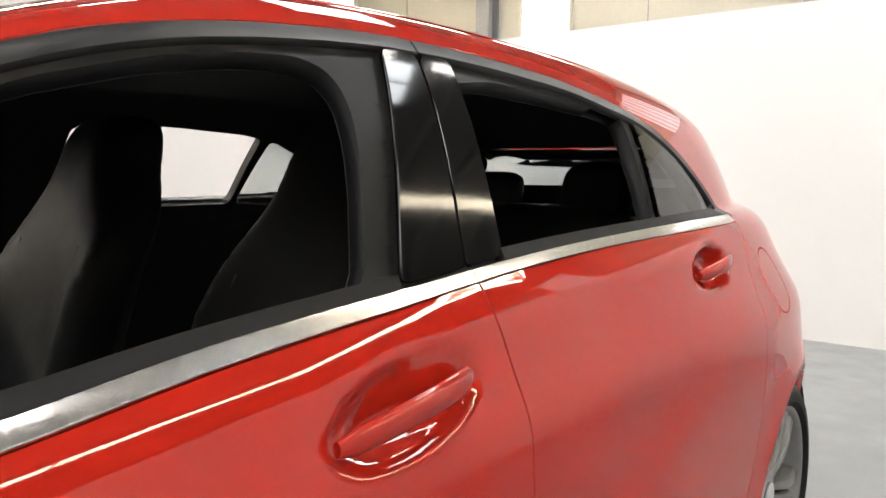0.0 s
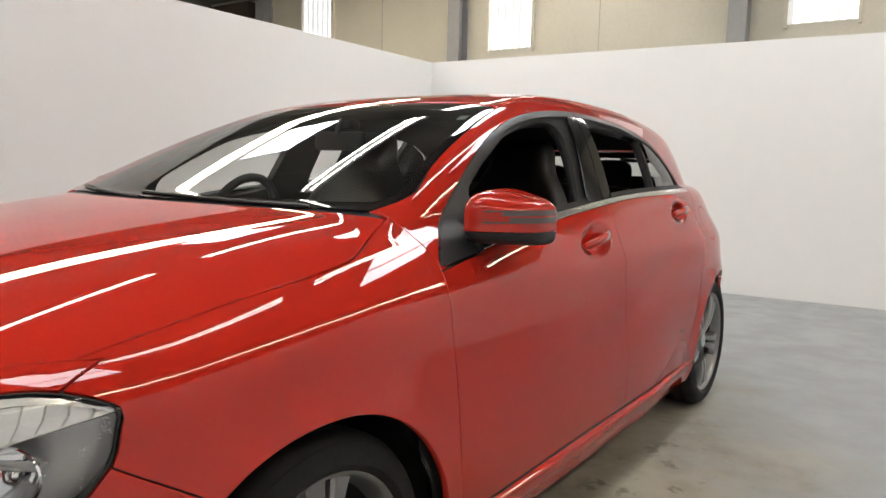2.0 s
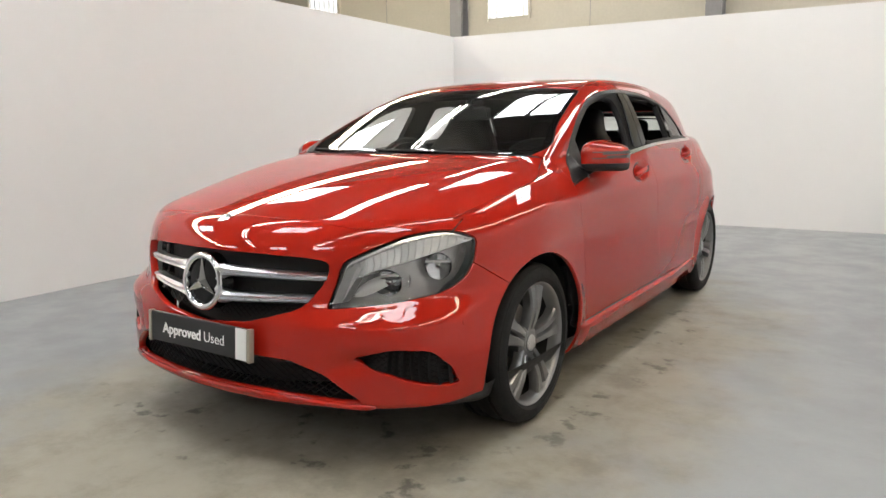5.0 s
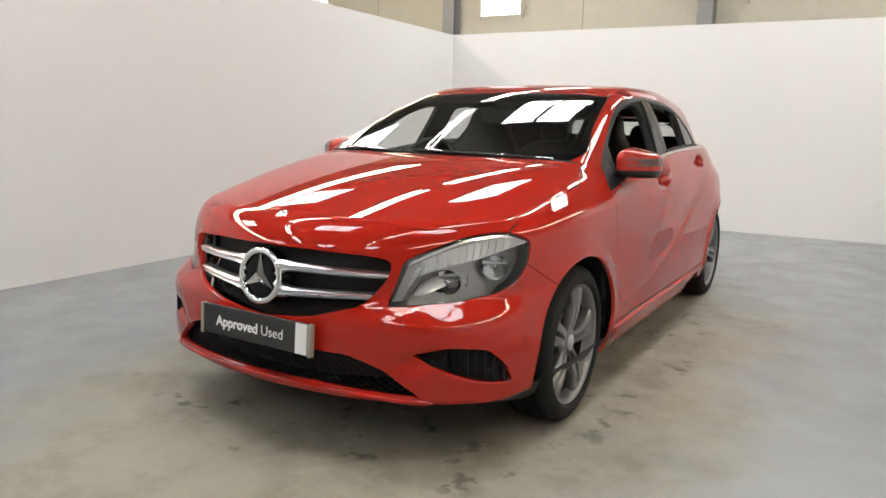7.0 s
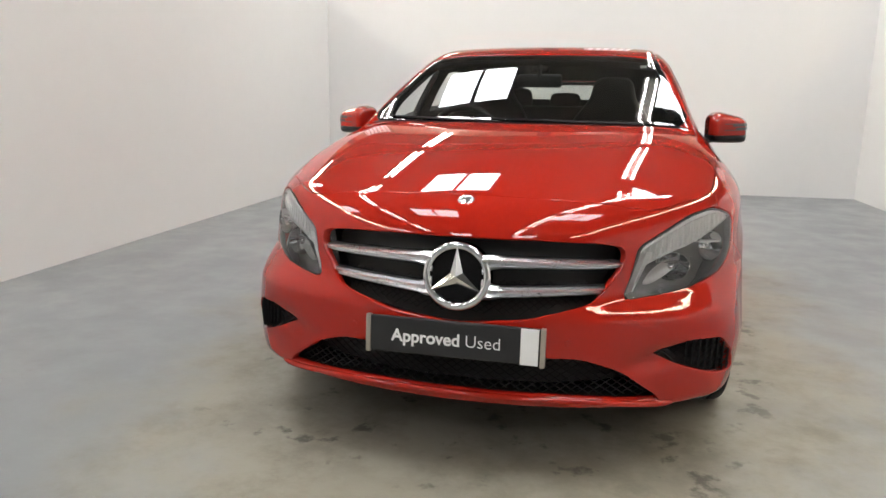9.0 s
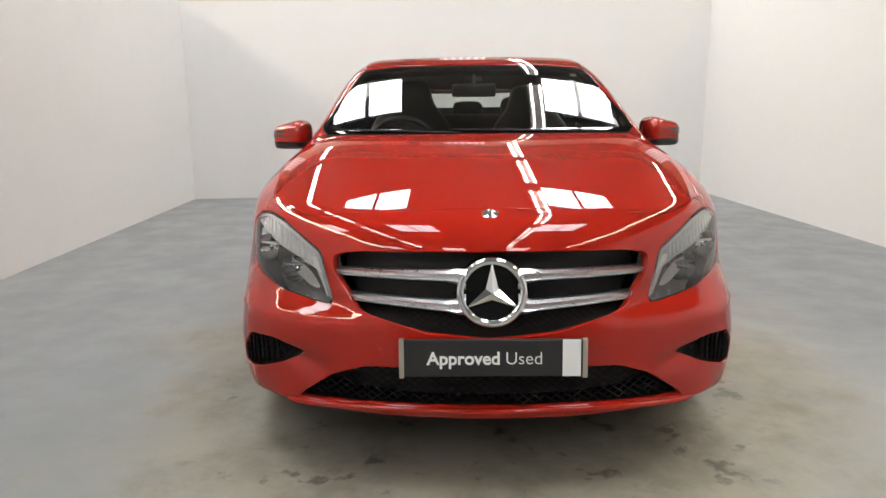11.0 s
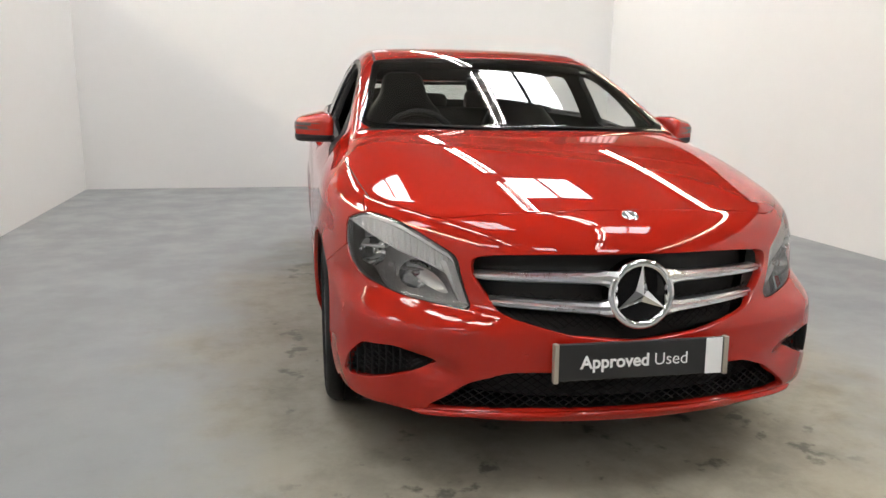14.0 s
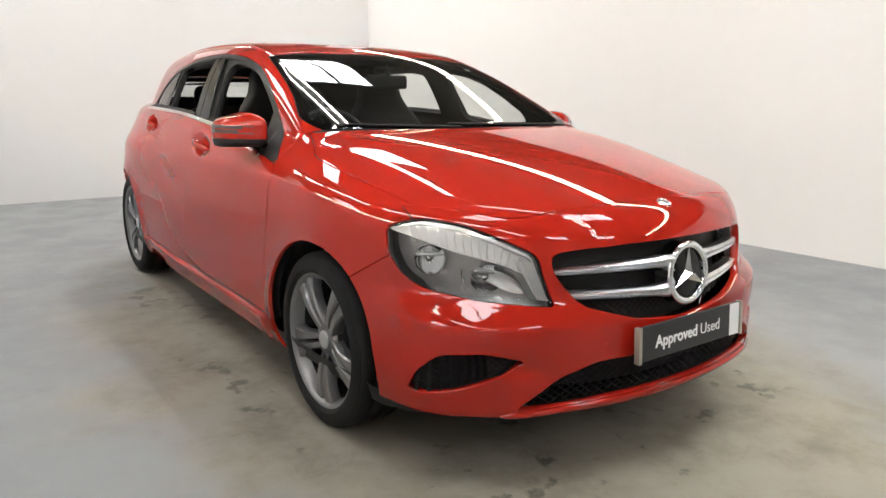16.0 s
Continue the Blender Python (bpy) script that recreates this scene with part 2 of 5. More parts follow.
def slab(name, a, b, h0, h1, thick, mat, label, category):
    """An upright wall from plan point a to b, thick to the right of the way from a to b."""
    a, b = Vector((*a, 0)), Vector((*b, 0))
    d = (b - a).normalized()
    away = Vector((d.y, -d.x, 0)) * thick
    bm = bmesh.new()
    low = [bm.verts.new(p + Vector((0, 0, h0))) for p in (a, b, b + away, a + away)]
    up = [bm.verts.new(p + Vector((0, 0, h1))) for p in (a, b, b + away, a + away)]
    bm.faces.new(low[::-1]), bm.faces.new(up)
    for i in range(4):
        bm.faces.new((low[i], low[(i + 1) % 4], up[(i + 1) % 4], up[i]))
    return tagged(new(name, mesh_of(name, bm, mat)), label, category, kind="structure")


def fixed(name, bm, mat, label, category, kind="structure"):
    return tagged(part(name, bm, mat, None), label, category, kind=kind)


x0, x1, y0, y1 = HALL
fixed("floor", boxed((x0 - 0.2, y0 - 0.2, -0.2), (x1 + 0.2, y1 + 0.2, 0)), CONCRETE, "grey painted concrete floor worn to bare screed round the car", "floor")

CORNER_L, CORNER_R = Vector((-3.380, 6.093)), Vector((3.098, 6.462))
NEAR_L, NEAR_R = Vector((-2.954, -5.899)), Vector((3.848, -5.515))
WALL_H = 2.390
slab("wall_left", CORNER_L, NEAR_L, 0, WALL_H, 0.1, WHITE_WALL, "smooth white painted partition wall of the photo bay", "wall")
slab("wall_back", CORNER_R, CORNER_L, 0, WALL_H, 0.1, WHITE_WALL, "white painted back wall of the photo bay", "wall")
slab("wall_right", NEAR_R, CORNER_R, 0, WALL_H, 0.1, WHITE_WALL, "smooth white painted partition wall of the photo bay", "wall")

# thin upright grey mark on the right wall, built as a narrow strip
fixed("wall_mark", boxed((3.475, 0.738, 1.50), (3.4845, 0.745, 1.70)), material("grey_mark", (0.66, 0.65, 0.62), 0.6), "short thin upright grey mark on the white wall", "tape")

for k, (a, b) in enumerate((((x0, y1), (x0, y0)), ((x1, y1), (x0, y1)), ((x1, y0), (x1, y1)), ((x0, y0), (x1, y0)))):
    slab("hall_wall_%d" % (k + 1), a, b, 0, CEILING, 0.2, CLAD if k == 1 else HALL_GREY, "cream clad outer wall of the hall" if k == 1 else "outer wall of the hall, darkened to a dull grey for the reflections", "wall")
fixed("ceiling", boxed((x0, y0, CEILING), (x1, y1, CEILING + 0.12)), ROOF_SHEET, "grey lined roof of the hall", "ceiling")
for k in range(13):
    y = y0 + 0.75 + 1.55 * k
    if min(abs(y - c) for c in (4.75, -1.45, -7.6)) > 0.8:
        fixed("roof_beam", boxed((x0, y - 0.04, CEILING - 0.09), (x1, y + 0.04, CEILING - 0.001)), GIRDER, "grey steel purlin under the roof", "beam")

# steel columns, cladding joints and corrugated translucent sheets of the far wall
for x in (-11.95, -6.38, -1.17, 4.2):
    fixed("column", joined_boxes([((x - 0.02, y1 - 0.30, 0), (x + 0.25, y1 - 0.27, CEILING)), ((x + 0.10, y1 - 0.27, 0), (x + 0.13, y1 - 0.03, CEILING)), ((x - 0.02, y1 - 0.03, 0), (x + 0.25, y1 - 0.002, CEILING))]),
          GIRDER, "grey steel wall column", "column")
for x in (-10.65, -5.62, -0.39, 4.9):
    bm = bmesh.new()
    n, w = 25, 0.92
    rows = []
    for i in range(n):
        u = x + w * i / (n - 1)
        d = 0.018 * math.cos(2 * math.pi * i / 4)
        rows.append([bm.verts.new((u, y1 - 0.05 + d, z)) for z in (3.40, 4.98)])
    for p, q in zip(rows, rows[1:]):
        bm.faces.new((p[0], p[1], q[1], q[0]))
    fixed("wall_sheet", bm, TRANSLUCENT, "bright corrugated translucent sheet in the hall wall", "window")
    for xx in (x - 0.05, x + w):
        fixed("sheet_trim", boxed((xx, y1 - 0.07, 3.34), (xx + 0.05, y1 - 0.002, 5.0)), CLAD, "cream metal trim", "trim")
for x in (-13.0, -8.3, -3.4, 2.0):
    fixed("cladding_joint", boxed((x, y1 - 0.012, 0), (x + 0.008, y1 - 0.002, CEILING)), GIRDER, "dark joint between cladding sheets", "trim")
fixed("wall_rail", boxed((-13.9, y1 - 0.35, 4.62), (-12.2, y1 - 0.02, 4.98)), material("brown_steel", (0.05, 0.035, 0.03), 0.6, vary=0.2), "dark brown steel beam on the hall wall", "beam")


# skylights: two bright sheets in a frame
def skylight(x, y):
    th = Empty("skylight", (x, y, CEILING))
    for sx in (-0.315, 0.315):
        part("skylight_pane", boxed((sx - 0.285, -0.66, -0.04), (sx + 0.285, 0.66, -0.02)), SKYPANE, th, "bright translucent pane")
    frame_box = [((-0.66, -0.72, -0.07), (-0.60, 0.72, -0.001)), ((0.60, -0.72, -0.07), (0.66, 0.72, -0.001)), ((-0.03, -0.66, -0.06), (0.03, 0.66, -0.001)),
                 ((-0.60, -0.72, -0.07), (0.60, -0.66, -0.001)), ((-0.60, 0.66, -0.07), (0.60, 0.72, -0.001))]
    part("skylight_frame", joined_boxes(frame_box), GIRDER, th, "grey frame")
    return tagged(th, "bright two-pane skylight in the hall roof", "skylight", "skylights in the roof")


first = skylight(-1.65, 4.75)
for x in (-5.9, -1.65, 1.9):
    for y in (4.75, -1.45, -7.6):
        if (x, y) != (-1.65, 4.75):
            copy_thing(first, pose(x, y, CEILING))


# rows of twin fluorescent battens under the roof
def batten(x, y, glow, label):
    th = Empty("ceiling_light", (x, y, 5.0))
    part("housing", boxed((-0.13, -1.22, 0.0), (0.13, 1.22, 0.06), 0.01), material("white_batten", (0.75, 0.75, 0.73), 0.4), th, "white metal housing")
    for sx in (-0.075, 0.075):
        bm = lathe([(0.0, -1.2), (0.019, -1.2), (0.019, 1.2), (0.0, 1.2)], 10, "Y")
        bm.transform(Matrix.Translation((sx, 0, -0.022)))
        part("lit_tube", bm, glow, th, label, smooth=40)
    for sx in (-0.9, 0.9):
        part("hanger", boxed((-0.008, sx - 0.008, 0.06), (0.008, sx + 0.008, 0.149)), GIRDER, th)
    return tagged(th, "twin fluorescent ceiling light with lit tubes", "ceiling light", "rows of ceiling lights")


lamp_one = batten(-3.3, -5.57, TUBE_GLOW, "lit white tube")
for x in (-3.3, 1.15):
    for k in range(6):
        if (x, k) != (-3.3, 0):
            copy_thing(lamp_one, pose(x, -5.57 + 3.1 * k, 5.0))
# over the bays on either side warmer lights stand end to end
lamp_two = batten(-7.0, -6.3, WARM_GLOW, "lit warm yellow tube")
# the row at x -6.7 is unseen, added to double the light on that side
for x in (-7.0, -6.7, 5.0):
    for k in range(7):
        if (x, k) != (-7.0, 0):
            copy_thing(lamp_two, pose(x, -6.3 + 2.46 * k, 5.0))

# ---- body shape ----
def spline(xs, ys):
    """A natural cubic through a few design stations, held straight beyond its ends."""
    xs, ys = np.array(xs, float), np.array(ys, float)
    n, h = len(xs), np.diff(xs)
    a, b = np.eye(n), np.zeros(n)
    for i in range(1, n - 1):
        a[i, i - 1:i + 2] = h[i - 1], 2 * (h[i - 1] + h[i]), h[i]
        b[i] = 6 * ((ys[i + 1] - ys[i]) / h[i] - (ys[i] - ys[i - 1]) / h[i - 1])
    m = np.linalg.solve(a, b)

    def at(x):
        x = np.asarray(x, float)
        c = np.clip(x, xs[0], xs[-1])
        i = np.clip(np.searchsorted(xs, c) - 1, 0, n - 2)
        d, r, hh = c - xs[i], xs[i + 1] - c, h[i]
        v = (m[i] * r ** 3 + m[i + 1] * d ** 3) / (6 * hh) + (ys[i] / hh - m[i] * hh / 6) * r + (ys[i + 1] / hh - m[i + 1] * hh / 6) * d
        s0 = (ys[1] - ys[0]) / h[0] - h[0] * m[1] / 6
        s1 = (ys[-1] - ys[-2]) / h[-1] + h[-1] * m[-2] / 6
        return v + np.where(x < xs[0], (x - xs[0]) * s0, 0) + np.where(x > xs[-1], (x - xs[-1]) * s1, 0)
    return at


def smax(a, b, k):
    h = np.maximum(k - np.abs(a - b), 0)
    return np.maximum(a, b) + h * h / (4 * k)


def smin(a, b, k):
    return -smax(-a, -b, k)


def soft(d, w):
    """A kink: 0 below, d above, rounded over w."""
    return 0.5 * (d + np.sqrt(d * d + w * w))


# car axes: y back from the front axle, z up from the floor, x to the car's left
plan_half = spline([-0.9, -0.5, -0.1, 0.45, 1.3, 2.1, 2.6, 2.8, 3.0, 3.2, 3.45], [0.79, 0.844, 0.888, 0.889, 0.889, 0.896, 0.894, 0.868, 0.81, 0.74, 0.635])
side_tuck = spline([0.15, 0.24, 0.33, 0.5, 0.68, 0.80, 0.855, 0.90, 0.96, 1.04, 1.15], [0.070, 0.022, 0.001, -0.006, 0.0, 0.007, 0.014, 0.031, 0.054, 0.077, 0.11])
wing_lean = spline([-0.9, -0.2, 0.4, 0.9, 1.3, 2.2, 2.7, 3.4], [0.28, 0.24, 0.20, 0.02, 0.0, 0.07, 0.16, 0.32])
hood_mid = spline([-0.9, -0.77, -0.6, -0.3, 0.0, 0.3, 0.8], [0.796, 0.842, 0.893, 0.961, 1.01, 1.05, 1.11])
front_mid = spline([0.15, 0.22, 0.28, 0.38, 0.5, 0.6, 0.7, 0.8], [-0.845, -0.875, -0.885, -0.888, -0.885, -0.877, -0.868, -0.838])
rear_mid = spline([0.2, 0.35, 0.6, 0.8, 1.0, 1.2], [3.36, 3.40, 3.42, 3.40, 3.35, 3.28])
belt_z = spline([0.3, 0.8, 1.41, 2.0, 2.45, 3.3], [0.90, 0.965, 1.02, 1.045, 1.055, 1.05])
roof_mid = spline([0.8, 1.05, 1.3, 1.7, 2.2, 2.7, 3.15, 3.3], [1.335, 1.384, 1.416, 1.435, 1.428, 1.378, 1.288, 1.25])
crease_z = spline([-0.3, 0.05, 0.4, 0.8, 1.15, 1.5, 2.0, 2.4], [0.785, 0.826, 0.846, 0.864, 0.876, 0.872, 0.868, 0.858])
dip_z = spline([0.5, 0.9, 1.3, 1.6, 1.85, 2.05, 2.25], [0.37, 0.435, 0.51, 0.592, 0.69, 0.765, 0.845])
glass_x = spline([0.6, 0.8, 0.9, 1.05, 1.2, 1.33, 1.45], [0.79, 0.842, 0.862, 0.818, 0.752, 0.675, 0.575])
glass_taper = spline([0.3, 0.9, 1.4, 1.75, 2.1, 2.5, 2.7, 2.95, 3.2], [0.09, 0.06, 0.025, 0.028, 0.046, 0.083, 0.112, 0.19, 0.29])


def lower_body(x, y, z, bowls=True):
    ax = np.abs(x)
    half = plan_half(y) - side_tuck(z) - np.maximum(wing_lean(y), 0) * soft(z - 0.82, 0.05)
    # the falling crease over the doors and the rising one that runs up to the rear wheel
    on = np.clip((y + 0.35) / 0.4, 0, 1) * np.clip((2.5 - y) / 0.6, 0, 1)
    under = soft(crease_z(y) - z, 0.012)
    half = half - 0.02 * on * under * np.exp(-(under / 0.17) ** 2)
    come, go = np.clip((y - 0.45) / 1.1, 0, 1), np.clip((2.5 - y) / 0.8, 0, 1)
    on2 = come * come * (3 - 2 * come) * go * go * (3 - 2 * go)
    over = soft(z - dip_z(y), 0.028)
    half = half - 0.11 * on2 * over * np.exp(-(over / 0.11) ** 2)
    # the sill stands proud of the doors
    step = np.clip((0.312 - z) / 0.022, 0, 1)
    half = half + 0.020 * step * step * (3 - 2 * step) * np.clip((y - 0.36) / 0.1, 0, 1) * np.clip((2.38 - y) / 0.6, 0, 1)
    # drawn in low down ahead of the rear wheel
    half = half - 0.012 * np.exp(-((y - 2.28) / 0.28) ** 2) * np.clip((0.72 - z) / 0.25, 0, 1)
    # flared arches
    for yc in (0.0, 2.699):
        r = np.sqrt((y - yc) ** 2 + (z - 0.317) ** 2)
        half = half + 0.010 * np.exp(-((r - 0.35) / 0.06) ** 2)
    # the front is drawn in above the bumper
    half = half - 0.10 * soft(-0.05 - y, 0.1) * np.clip((z - 0.4) / 0.3, 0, 1)
    side = ax - half
    if bowls:
        for yc, zc, ly, lz, tilt in ((1.265, 0.922, 0.102, 0.038, 0.14), (2.20, 0.978, 0.080, 0.034, 0.08)):
            q = ((y - yc) / ly) ** 2 + ((z - zc - tilt * (y - yc)) / lz) ** 2
            side = side + 0.038 * np.exp(-q ** 2.2)
    rise = np.clip((z - 0.505) / 0.105, 0, 1)
    front = front_mid(z) + (0.297 + 0.188 * rise * rise * (3 - 2 * rise)) * ax ** 2 + 0.22 * ax ** 4 - y
    # shoulder of the bumper under the lamps
    ridge = np.clip((z - 0.545 - 0.10 * (ax - 0.47)) / 0.040, 0, 1)
    front = front + 0.010 * ridge * ridge * (3 - 2 * ridge) * np.clip((ax - 0.40) / 0.25, 0, 1)
    # scoop that leads into the side vents
    front = front + 0.022 * np.exp(-((ax - 0.585) / 0.085) ** 2 - ((z - 0.400 - 0.25 * (ax - 0.585)) / 0.034) ** 2)
    rear = y - (rear_mid(z) - 0.22 * ax ** 2 - 0.25 * ax ** 6)
    fall = np.clip((0.2 - y) / 0.8, 0, 1)
    drop = (0.05 + 0.095 * fall * fall * (3 - 2 * fall)) * ax ** 2 + 0.50 * soft(ax - 0.60, 0.06) ** 1.5
    top = z - (hood_mid(y) - np.clip(y - 0.45, 0, 3) * 0.06 - drop)
    top = smax(top, z - belt_z(y) - 0.03 - 2 * np.clip(0.6 - y, 0, 1), 0.04)
    f = smax(side, front, 0.13)
    f = smax(f, rear, 0.2)
    f = smax(f, top, 0.07)
    return smax(f, 0.17 + 0.07 * np.clip((-0.35 - y) / 0.3, 0, 1) - z, 0.03)


def upper_body(x, y, z):
    ax = np.abs(x)
    side = ax - (glass_x(z) - glass_taper(y))
    u = y - 0.22 - 0.27 * ax ** 2
    screen = z - (1.035 + 0.47 * u - 0.07 * u * u)
    roof = z - (roof_mid(y) - 0.03 * ax ** 2 - 0.08 * ax ** 4)
    back = y - (3.27 - (z - 1.22) * np.where(z > 1.22, 0.4, 0.62) - 0.2 * ax ** 2)
    f = smax(roof, side, 0.065)
    f = smax(f, screen, 0.05)
    f = smax(f, back, 0.06)
    return smax(f, 0.7 - z, 0.05)


def body(x, y, z):
    return smin(lower_body(x, y, z), upper_body(x, y, z), 0.016)


def plain_body(x, y, z):
    """The body without the bowls behind the door handles."""
    return smin(lower_body(x, y, z, False), upper_body(x, y, z), 0.016)
# ---- end of body shape ----

# ---- panel tools ----
def gradient(fn, p, e=0.002):
    g = np.empty_like(p)
    for i in range(3):
        d = np.zeros(3)
        d[i] = e
        a, b = p + d, p - d
        g[:, i] = fn(*a.T) - fn(*b.T)
    return g / (2 * e)


def skin(fn, lo, hi, h):
    """The left half (x >= 0) of the surface fn = 0, as points, normals and triangles of about the size h."""
    xs = (np.arange(int((hi[0] + h) / h) + 1) - 0.5) * h
    ys, zs = np.arange(lo[1], hi[1], h), np.arange(lo[2], hi[2], h)
    v = fn(xs[:, None, None], ys[None, :, None], zs[None, None, :])
    s = v < 0
    nx, ny, nz = s.shape
    count = sum(s[i:nx - 1 + i, j:ny - 1 + j, k:nz - 1 + k].astype(int) for i in (0, 1) for j in (0, 1) for k in (0, 1))
    mixed = (count > 0) & (count < 8)
    ids = np.full(mixed.shape, -1)
    ids[mixed] = np.arange(mixed.sum())
    c = np.argwhere(mixed)
    p = np.stack([xs[c[:, 0]], ys[c[:, 1]], zs[c[:, 2]]], 1) + h / 2
    mid = c[:, 0] == 0
    for step in range(8):
        g = gradient(fn, p)
        f = fn(*p.T)
        q = np.clip((f / np.maximum((g * g).sum(1), 0.05))[:, None] * g, -h / 2, h / 2)
        p = p - q
        p[mid, 0] = 0
    quads = []
    for a, (b, d) in ((0, (1, 2)), (1, (2, 0)), (2, (0, 1))):
        sl0, sl1 = [slice(1, -1)] * 3, [slice(1, -1)] * 3
        sl0[a], sl1[a] = slice(0, -1), slice(1, None)
        change = s[tuple(sl0)] != s[tuple(sl1)]
        e = np.argwhere(change)
        out = s[tuple(sl0)][change]
        e[:, [b, d]] += 1
        corner = []
        for ob, od in ((-1, -1), (0, -1), (0, 0), (-1, 0)):
            o = e.copy()
            o[:, b] += ob
            o[:, d] += od
            corner.append(ids[o[:, 0], o[:, 1], o[:, 2]])
        q = np.stack(corner, 1)
        q[~out] = q[~out][:, ::-1]
        quads.append(q)
    q = np.concatenate(quads)
    q = q[(q >= 0).all(1)]
    n = gradient(fn, p)
    n[mid, 0] = 0
    n /= np.linalg.norm(n, axis=1)[:, None]
    return p, n, np.concatenate([q[:, [0, 1, 2]], q[:, [0, 2, 3]]])


def clip(m, f):
    """The part of a mesh (points, normals, triangles) where f, a function of x, y and z, is above 0."""
    p, n, t = m
    if len(t) == 0:
        return m
    v = f(*p.T)
    v = np.where(np.abs(v) < 1e-5, 1e-5, v)
    s = v[t] > 0
    k = s.sum(1)
    keep = [t[k == 3]]
    pos, nor, base = [p], [n], len(p)
    part = t[(k == 1) | (k == 2)]
    if len(part):
        ks = s[(k == 1) | (k == 2)]
        one = ks.sum(1) == 1
        lone = np.where(one, np.argmax(ks, 1), np.argmin(ks, 1))
        r = np.arange(len(part))
        a, b, c = part[r, lone], part[r, (lone + 1) % 3], part[r, (lone + 2) % 3]
        pairs = np.sort(np.concatenate([np.stack([a, b], 1), np.stack([a, c], 1)]), 1)
        u, back = np.unique(pairs, axis=0, return_inverse=True)
        back = back.ravel()
        w = (v[u[:, 0]] / (v[u[:, 0]] - v[u[:, 1]]))[:, None]
        pos.append(p[u[:, 0]] * (1 - w) + p[u[:, 1]] * w)
        nn = n[u[:, 0]] * (1 - w) + n[u[:, 1]] * w
        nor.append(nn / np.linalg.norm(nn, axis=1)[:, None])
        ab, ac = base + back[:len(part)], base + back[len(part):]
        keep.append(np.stack([a, ab, ac], 1)[one])
        two = ~one
        keep += [np.stack([ab, b, c], 1)[two], np.stack([ab, c, ac], 1)[two]]
    p, n, t = np.concatenate(pos), np.concatenate(nor), np.concatenate(keep)
    used, t = np.unique(t, return_inverse=True)
    return p[used], n[used], t.reshape(-1, 3)


def mirrored(m):
    return m[0] * (-1, 1, 1), m[1] * (-1, 1, 1), m[2][:, ::-1]


def both(m):
    """Both halves of a left half, welded on the middle."""
    p, n, t = m
    mid = np.abs(p[:, 0]) < 1e-6
    other = np.where(mid, np.arange(len(p)), 0)
    other[~mid] = len(p) + np.arange((~mid).sum())
    q = mirrored(m)
    return np.concatenate([p, q[0][~mid]]), np.concatenate([n, q[1][~mid]]), np.concatenate([t, other[q[2]]])


def panel_mesh(name, m, lip=0.014, shift=0.0):
    """A mesh of a clipped skin, its rim turned in by lip so that it has an edge with depth."""
    p, n, t = m
    p = p + n * shift
    e = np.concatenate([t[:, [0, 1]], t[:, [1, 2]], t[:, [2, 0]]])
    key, first, num = np.unique(np.sort(e, 1), axis=0, return_index=True, return_counts=True)
    rim = e[first[num == 1]]
    verts, normals, faces = [p], [n], [t]
    if lip and len(rim):
        u, back = np.unique(rim, return_inverse=True)
        r = back.reshape(-1, 2)
        k, d = len(p), len(u)
        verts += [p[u] - n[u] * 0.0006, p[u] - n[u] * lip]
        way = np.zeros((d, 3))
        across = np.cross(p[rim[:, 1]] - p[rim[:, 0]], n[rim[:, 0]])
        for j in (0, 1):
            np.add.at(way, r[:, j], across)
        way /= np.maximum(np.linalg.norm(way, axis=1), 1e-9)[:, None]
        soft_edge = way + n[u]
        normals += [soft_edge / np.maximum(np.linalg.norm(soft_edge, axis=1), 1e-9)[:, None], way]
        a, b = rim[:, 0], rim[:, 1]
        a1, b1, a2, b2 = k + r[:, 0], k + r[:, 1], k + d + r[:, 0], k + d + r[:, 1]
        faces += [np.stack(x, 1) for x in ((b, a, a1), (b, a1, b1), (b1, a1, a2), (b1, a2, b2))]
    verts, normals, faces = np.concatenate(verts), np.concatenate(normals), np.concatenate(faces)
    me = bpy.data.meshes.new(name)
    me.from_pydata(verts.tolist(), [], faces.tolist())
    me.polygons.foreach_set("use_smooth", [True] * len(me.polygons))
    me.normals_split_custom_set_from_vertices(normals.tolist())
    return me


def outline(pts, r=0.03):
    """A closed line with its corners rounded by about r."""
    p = [Vector(q) for q in pts]
    line = []
    for i, c in enumerate(p):
        a, b = p[i - 1] - c, p[(i + 1) % len(p)] - c
        ra, rb = min(r, 0.48 * a.length), min(r, 0.48 * b.length)
        a, b = c + a.normalized() * ra, c + b.normalized() * rb
        for k in range(6):
            u = k / 5
            line.append((1 - u) ** 2 * a + 2 * u * (1 - u) * c + u * u * b)
    return np.array([tuple(q) for q in line])


def inside(p, u, v):
    """How far (u, v) lies inside the closed line p; outside it is negative."""
    u, v = np.asarray(u, float), np.asarray(v, float)
    best, odd = np.full(u.shape, 1e9), np.zeros(u.shape, bool)
    for (ax, ay), (bx, by) in zip(p, np.roll(p, -1, 0)):
        dx, dy = bx - ax, by - ay
        w = np.clip(((u - ax) * dx + (v - ay) * dy) / max(dx * dx + dy * dy, 1e-12), 0, 1)
        best = np.minimum(best, (u - ax - w * dx) ** 2 + (v - ay - w * dy) ** 2)
        if dy:
            odd ^= ((ay > v) != (by > v)) & (u < ax + (v - ay) * dx / dy)
    return np.where(odd, 1, -1) * np.sqrt(best)
# ---- end of panel tools ----

# ---- the car ----
car = tagged(Empty("car"), "glossy red five-door hatchback with grey alloy wheels, windows lowered", "car")
GAP = 0.0022

